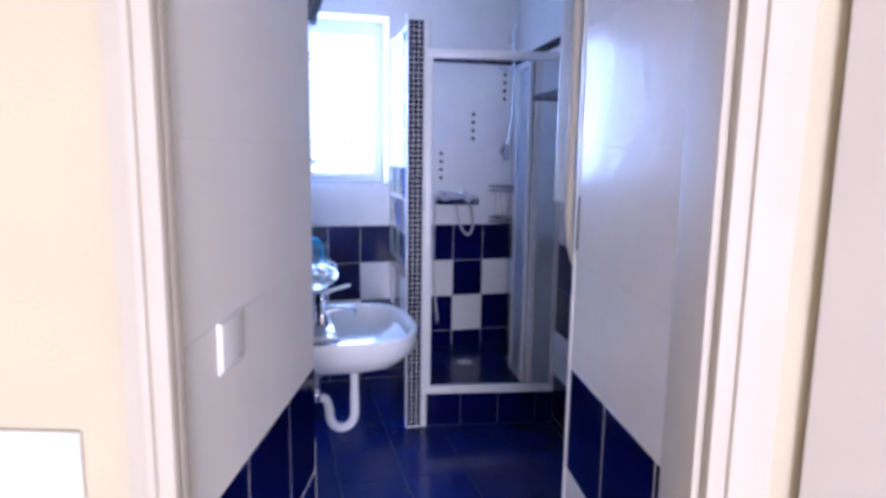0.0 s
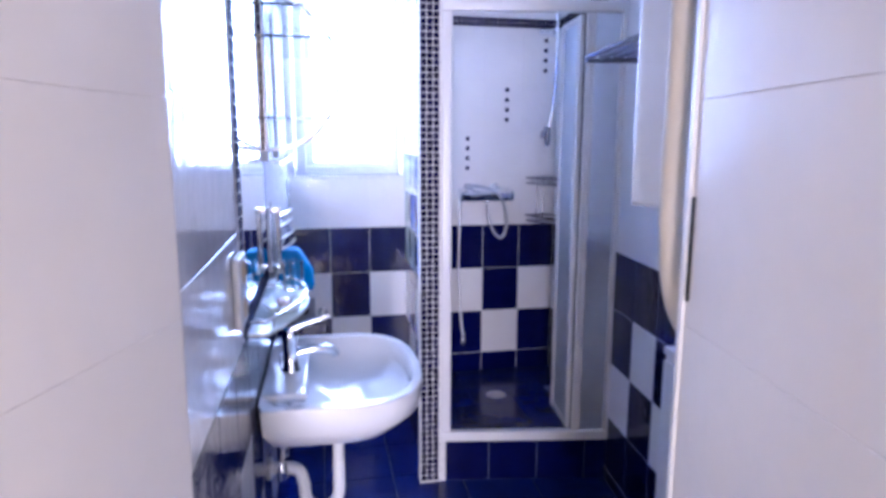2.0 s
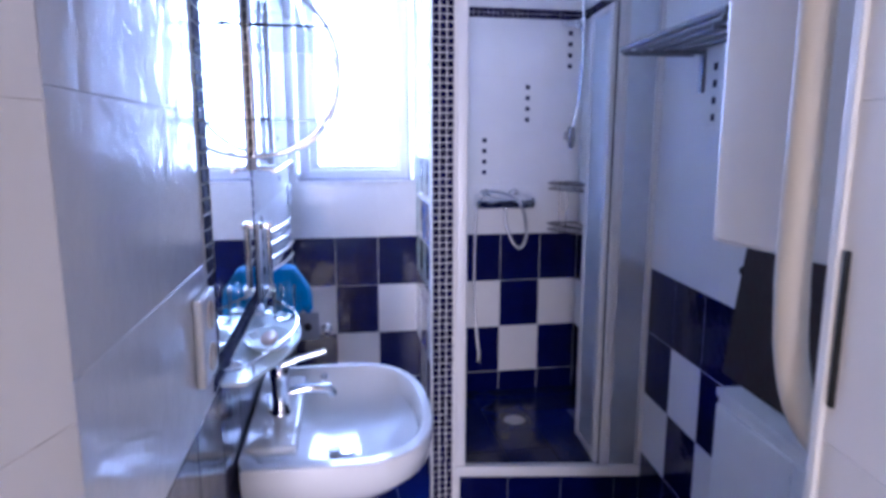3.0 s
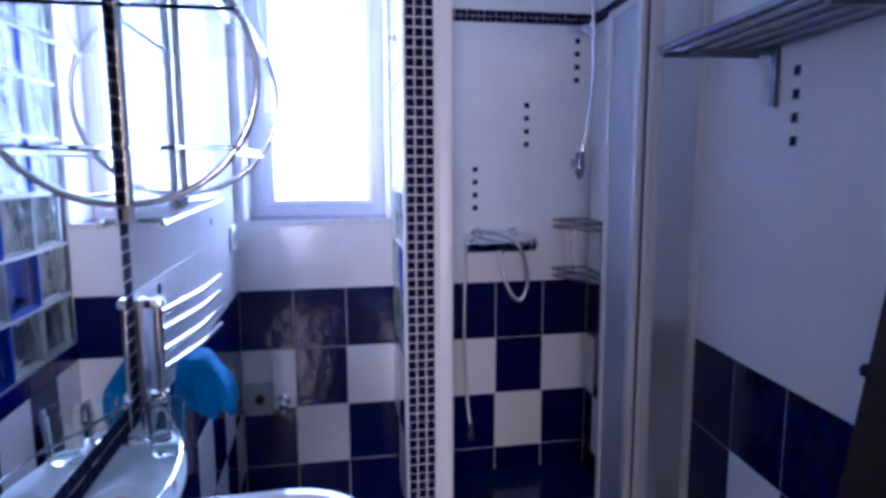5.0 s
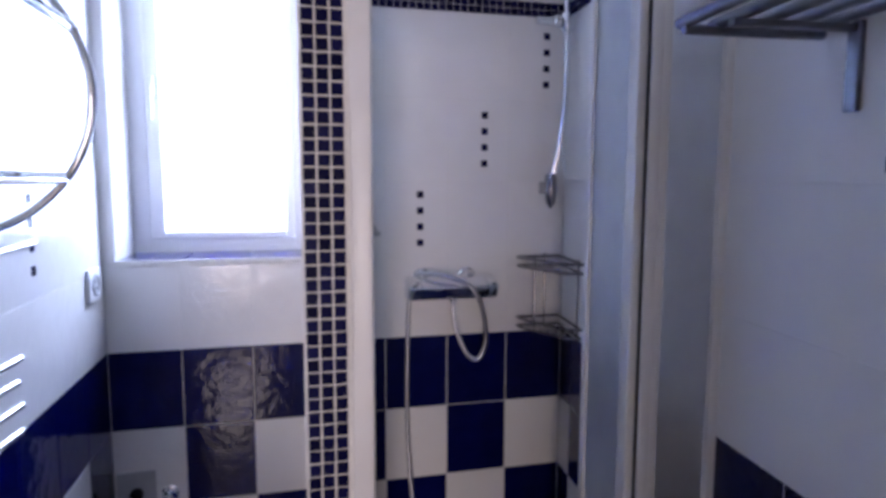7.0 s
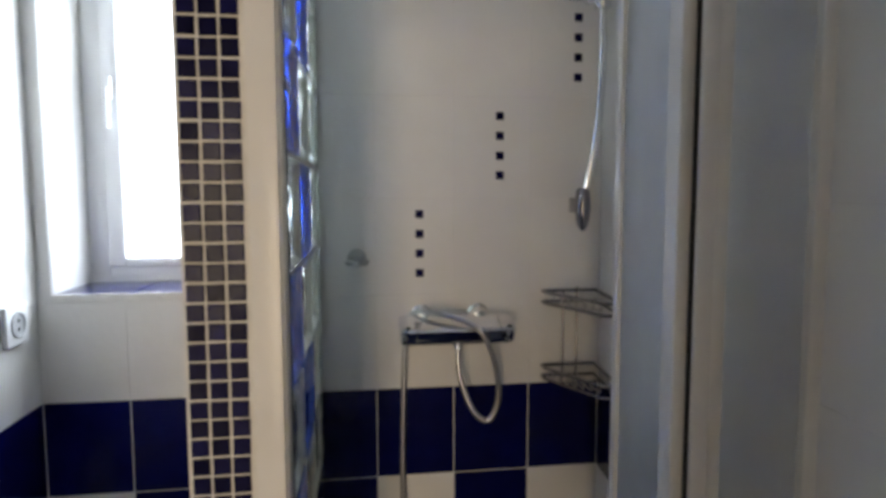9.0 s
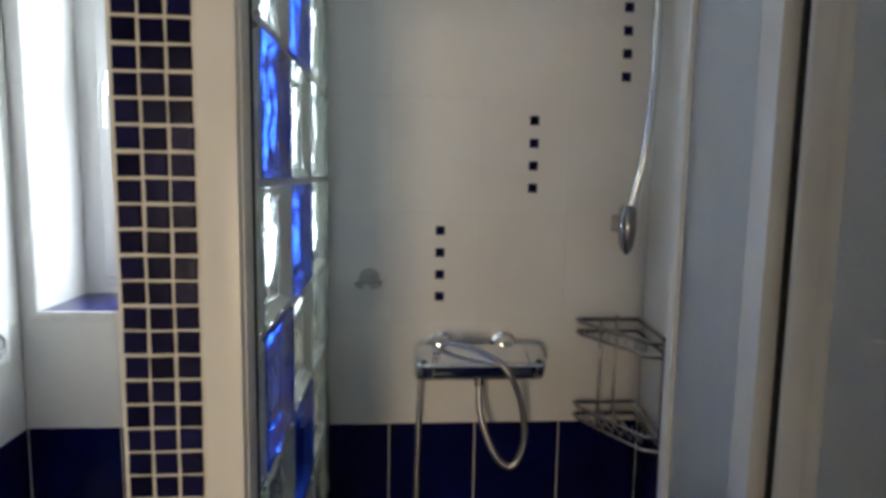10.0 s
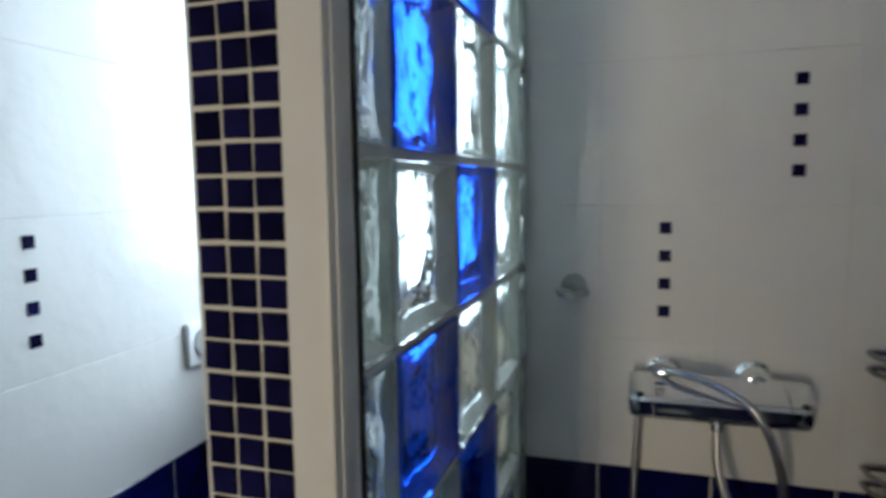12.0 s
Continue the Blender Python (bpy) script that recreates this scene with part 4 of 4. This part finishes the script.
def tile_wall(wall, a, b, joints, colour, holes=(), rows=ROWS_Z, gap=0.0022, band=None, mat=None, wide=None, white=None):
    m = mat or along(a, b)
    if wide:
        upper = [z for z in rows if z >= rows[5]]
        tile_wall(wall, a, b, wide, lambda i, j: False, [(-1, 9, ROWS_Z[BAND], ROWS_Z[BAND + 1])] * bool(band) + list(holes), upper, gap, None, m, None, white)
    for i, (s0, s1) in enumerate(zip(joints, joints[1:])):
        for j, (z0, z1) in enumerate(zip(rows, rows[1:])):
            if wide and j >= 5:
                continue
            if j == BAND and rows is ROWS_Z and band:
                continue
            rects = [(s0, s1, z0, z1)]
            for h in holes:
                rects = [q for r in rects for q in cut_rect(r, h)]
            blue = colour(i, j)
            for r0, r1, y0, y1 in rects:
                w, h = r1 - r0 - (gap if blue else 0.0006), y1 - y0 - (gap if blue else 0.0012)
                if w < 0.012 or h < 0.012:
                    continue
                ob = new("blue_tile" if blue else "white_tile", tile_mesh("tile", w, h, BLUE_TILE if blue else (white or WHITE_TILE), 0.006, 0.0015 if blue else 0.0006))
                ob.parent = wall
                ob.matrix_local = m @ pose((r0 + r1) / 2, 0, (y0 + y1) / 2)
    if band:
        z0 = ROWS_Z[BAND]
        for c in range(int((band[1] - band[0]) / 0.0238)):
            for r in range(2):
                mosaic_piece(wall, m, band[0] + 0.012 + c * 0.0238, z0 + 0.0122 + r * 0.0238, 0.0212)


def steps(start, stop, pitch, offset):
    out, q = [start], offset
    while q < stop - 0.012:
        if q > start + 0.012:
            out.append(q)
        q += pitch
    return out + [stop]


def back_colour(i, j):
    if j in (0, 1, 4):
        return True
    if j == 3:
        return i % 2 == 1
    if j == 2:
        return i % 2 == 0
    return False


def right_colour(i, j):
    # the column beside the shower profile is blue in the upper chequer row
    k = i - 5
    if j in (0, 1, 4):
        return True
    if j == 3:
        return k % 2 == 0
    if j == 2:
        return k % 2 == 1
    return False


def left_colour(i, j):
    if j in (0, 1, 4):
        return True
    if j == 3:
        return i % 2 == 1
    if j == 2:
        return i % 2 == 0
    return False


L_LEN, B_LEN, R_LEN, S_LEN, P_LEN = span(BEND, CORNER_L), span(CORNER_L, CORNER_R), span(CORNER_R, NOOK), span(DOOR_L, BEND), span(PIER_R, DOOR_R)
win_hole = (WIN[0] - CORNER_L[0], WIN[1] - CORNER_L[0], WIN[2], WIN[3])
tile_wall(wall_back, CORNER_L, CORNER_R, steps(0, B_LEN, 0.2065, 0.205), back_colour, [win_hole], band=(0.69, B_LEN))
tile_wall(wall_left, BEND, CORNER_L, steps(0, L_LEN, 0.206, L_LEN % 0.206), left_colour, [(MIRROR_S0 - 0.058, MIRROR_S1 + 0.058, MIRROR_Z0 - 0.056, MIRROR_Z1 + 0.03)], band=(1.45, L_LEN), wide=[0, L_LEN / 3, L_LEN * 2 / 3, L_LEN])
tile_wall(wall_right, CORNER_R, NOOK, steps(0, R_LEN, 0.2065, 0.1065), right_colour, band=(0.0, 1.0), wide=[0, 0.886, R_LEN], white=SATIN_TILE)
tile_wall(wall_splay, DOOR_L, BEND, steps(0, S_LEN, 0.25, 0.038), lambda i, j: True, rows=ENTRY_Z[:5], gap=0.006)
tile_wall(wall_splay, DOOR_L, BEND, [0, S_LEN], lambda i, j: False, rows=ENTRY_Z[4:], white=SATIN_TILE)
tile_wall(wall_pier, PIER_R, DOOR_R, steps(0, P_LEN, 0.25, 0.245), lambda i, j: j != 2 or i % 2 == 1, rows=ENTRY_Z[:5], gap=0.006)
tile_wall(wall_pier, PIER_R, DOOR_R, [0, P_LEN], lambda i, j: False, rows=ENTRY_Z[4:], white=ENTRY_TILE)
# no recess is cut: a thin dark strip paints the gap's shade
part("dark_slot", box((0.012, -0.003, 1.272), (0.019, 0.004, 1.402), 0.002, along(PIER_R, DOOR_R)), RUBBER, wall_pier, "narrow dark strip standing in for the shaded gap beside the rail")
bead = tagged(finish("corner_trim", box((-0.004, -0.004, 0.0), (0.008, 0.050, CEILING_Z), 0.002, along(PIER_R, DOOR_R)), PLASTIC), "white plastic corner bead on the entrance wall end", "trim", kind="structure")
G_LEN = span(SH_A, SH_B)
low_rows = [0.0, 0.056, 0.298, 0.540, 0.782, BLOCK_Z0 - 0.003]
left_face = along(SH_A, SH_B) @ pose(0, 0.084, 0) @ Matrix.Rotation(math.pi, 4, "Z") @ pose(-G_LEN, 0, 0)
right_face = along(SH_A, SH_B)
tile_wall(GLASS_WALL, SH_A, SH_B, steps(0, G_LEN, 0.206, 0.2), lambda i, j: j in (0, 1, 4) or (i + j) % 2 == 0, rows=low_rows, mat=left_face)
tile_wall(GLASS_WALL, SH_A, SH_B, steps(0, G_LEN, 0.206, 0.2), lambda i, j: j in (0, 1, 4) or (i + j) % 2 == 0, rows=low_rows, mat=right_face)

# decor squares
def squares(wall, m, s, z0, n=4, step=0.0517, size=0.021):
    for k in range(n):
        ob = new("decor_square", tile_mesh("decor_square", size, size, MOSAIC, 0.003, 0.0006))
        ob.parent = wall
        ob.matrix_local = m @ pose(s, -0.0016, z0 + k * step)


squares(wall_back, BK, 1.146 - CORNER_L[0], 1.333)
squares(wall_back, BK, 1.360 - CORNER_L[0], 1.589)
squares(wall_back, BK, 1.571 - CORNER_L[0], 1.848)
squares(wall_right, RW, rw_s(3.27), 1.556, step=0.0490)
squares(wall_left, LW, lw_s(4.085), 1.338)
squares(wall_left, LW, lw_s(3.47), 1.095)

# mosaic pillar and mirror border
PM = along((PILLAR_X0, PILLAR_Y), (PILLAR_X1, PILLAR_Y))
for r in range(int((PILLAR_TOP - 0.0175) / 0.0258)):
    for c in range(3):
        mosaic_piece(pillar, PM @ pose(0, 0.0045, 0), 0.0133 + c * 0.0262, 0.0217 + r * 0.0258, 0.0222)
for side in (MIRROR_S0 - 0.054, MIRROR_S1 + 0.003):
    for r in range(int((MIRROR_Z1 + 0.02 - MIRROR_Z0 + 0.05) / 0.0268)):
        for c in range(2):
            mosaic_piece(mirror, LW, side + 0.0128 + c * 0.0258, MIRROR_Z0 - 0.042 + r * 0.0268, 0.0228, MATT_MOSAIC)
for c in range(int((MIRROR_S1 - MIRROR_S0) / 0.0258)):
    for r in range(2):
        mosaic_piece(mirror, LW, MIRROR_S0 + 0.014 + c * 0.0258, MIRROR_Z0 - 0.0412 + r * 0.0262, 0.0228, MATT_MOSAIC)

# shower base tiles and floors
for k in range(4):
    m = along(FRONT_L, FRONT_R)
    w = span(FRONT_L, FRONT_R) / 3.45
    s0, s1 = k * w, min((k + 1) * w, span(FRONT_L, FRONT_R))
    ob = new("blue_tile", tile_mesh("curb_tile", s1 - s0 - 0.003, 0.182, BLUE_TILE))
    ob.parent = curb
    ob.matrix_local = m @ pose((s0 + s1) / 2, 0.007, 0.094)


def floor_tile(parent, x, y, z, w, d):
    ob = new("floor_tile", tile_mesh("floor_tile", w, d, FLOOR_TILE, 0.006, 0.001))
    ob.parent = parent
    ob.matrix_local = pose(x, y, z, -90, 0, 0)


for i in range(4):
    for j in range(5):
        x, y = 0.99 + 0.205 * i, 3.83 + 0.18 * j
        if x - 0.1 > 0.86 + 0.05 * (y - 3.7) - 0.08 and x + 0.1 < 1.68 + 0.14 * (y - 4.57) + 0.06:
            floor_tile(curb, x, y, SHOWER_FLOOR_Z, 0.202, 0.177)
for i in range(7):
    for j in range(12):
        floor_tile(floor, -0.10 + 0.30 * i, 1.15 + 0.30 * j + 0.15, 0.0, 0.297, 0.297)
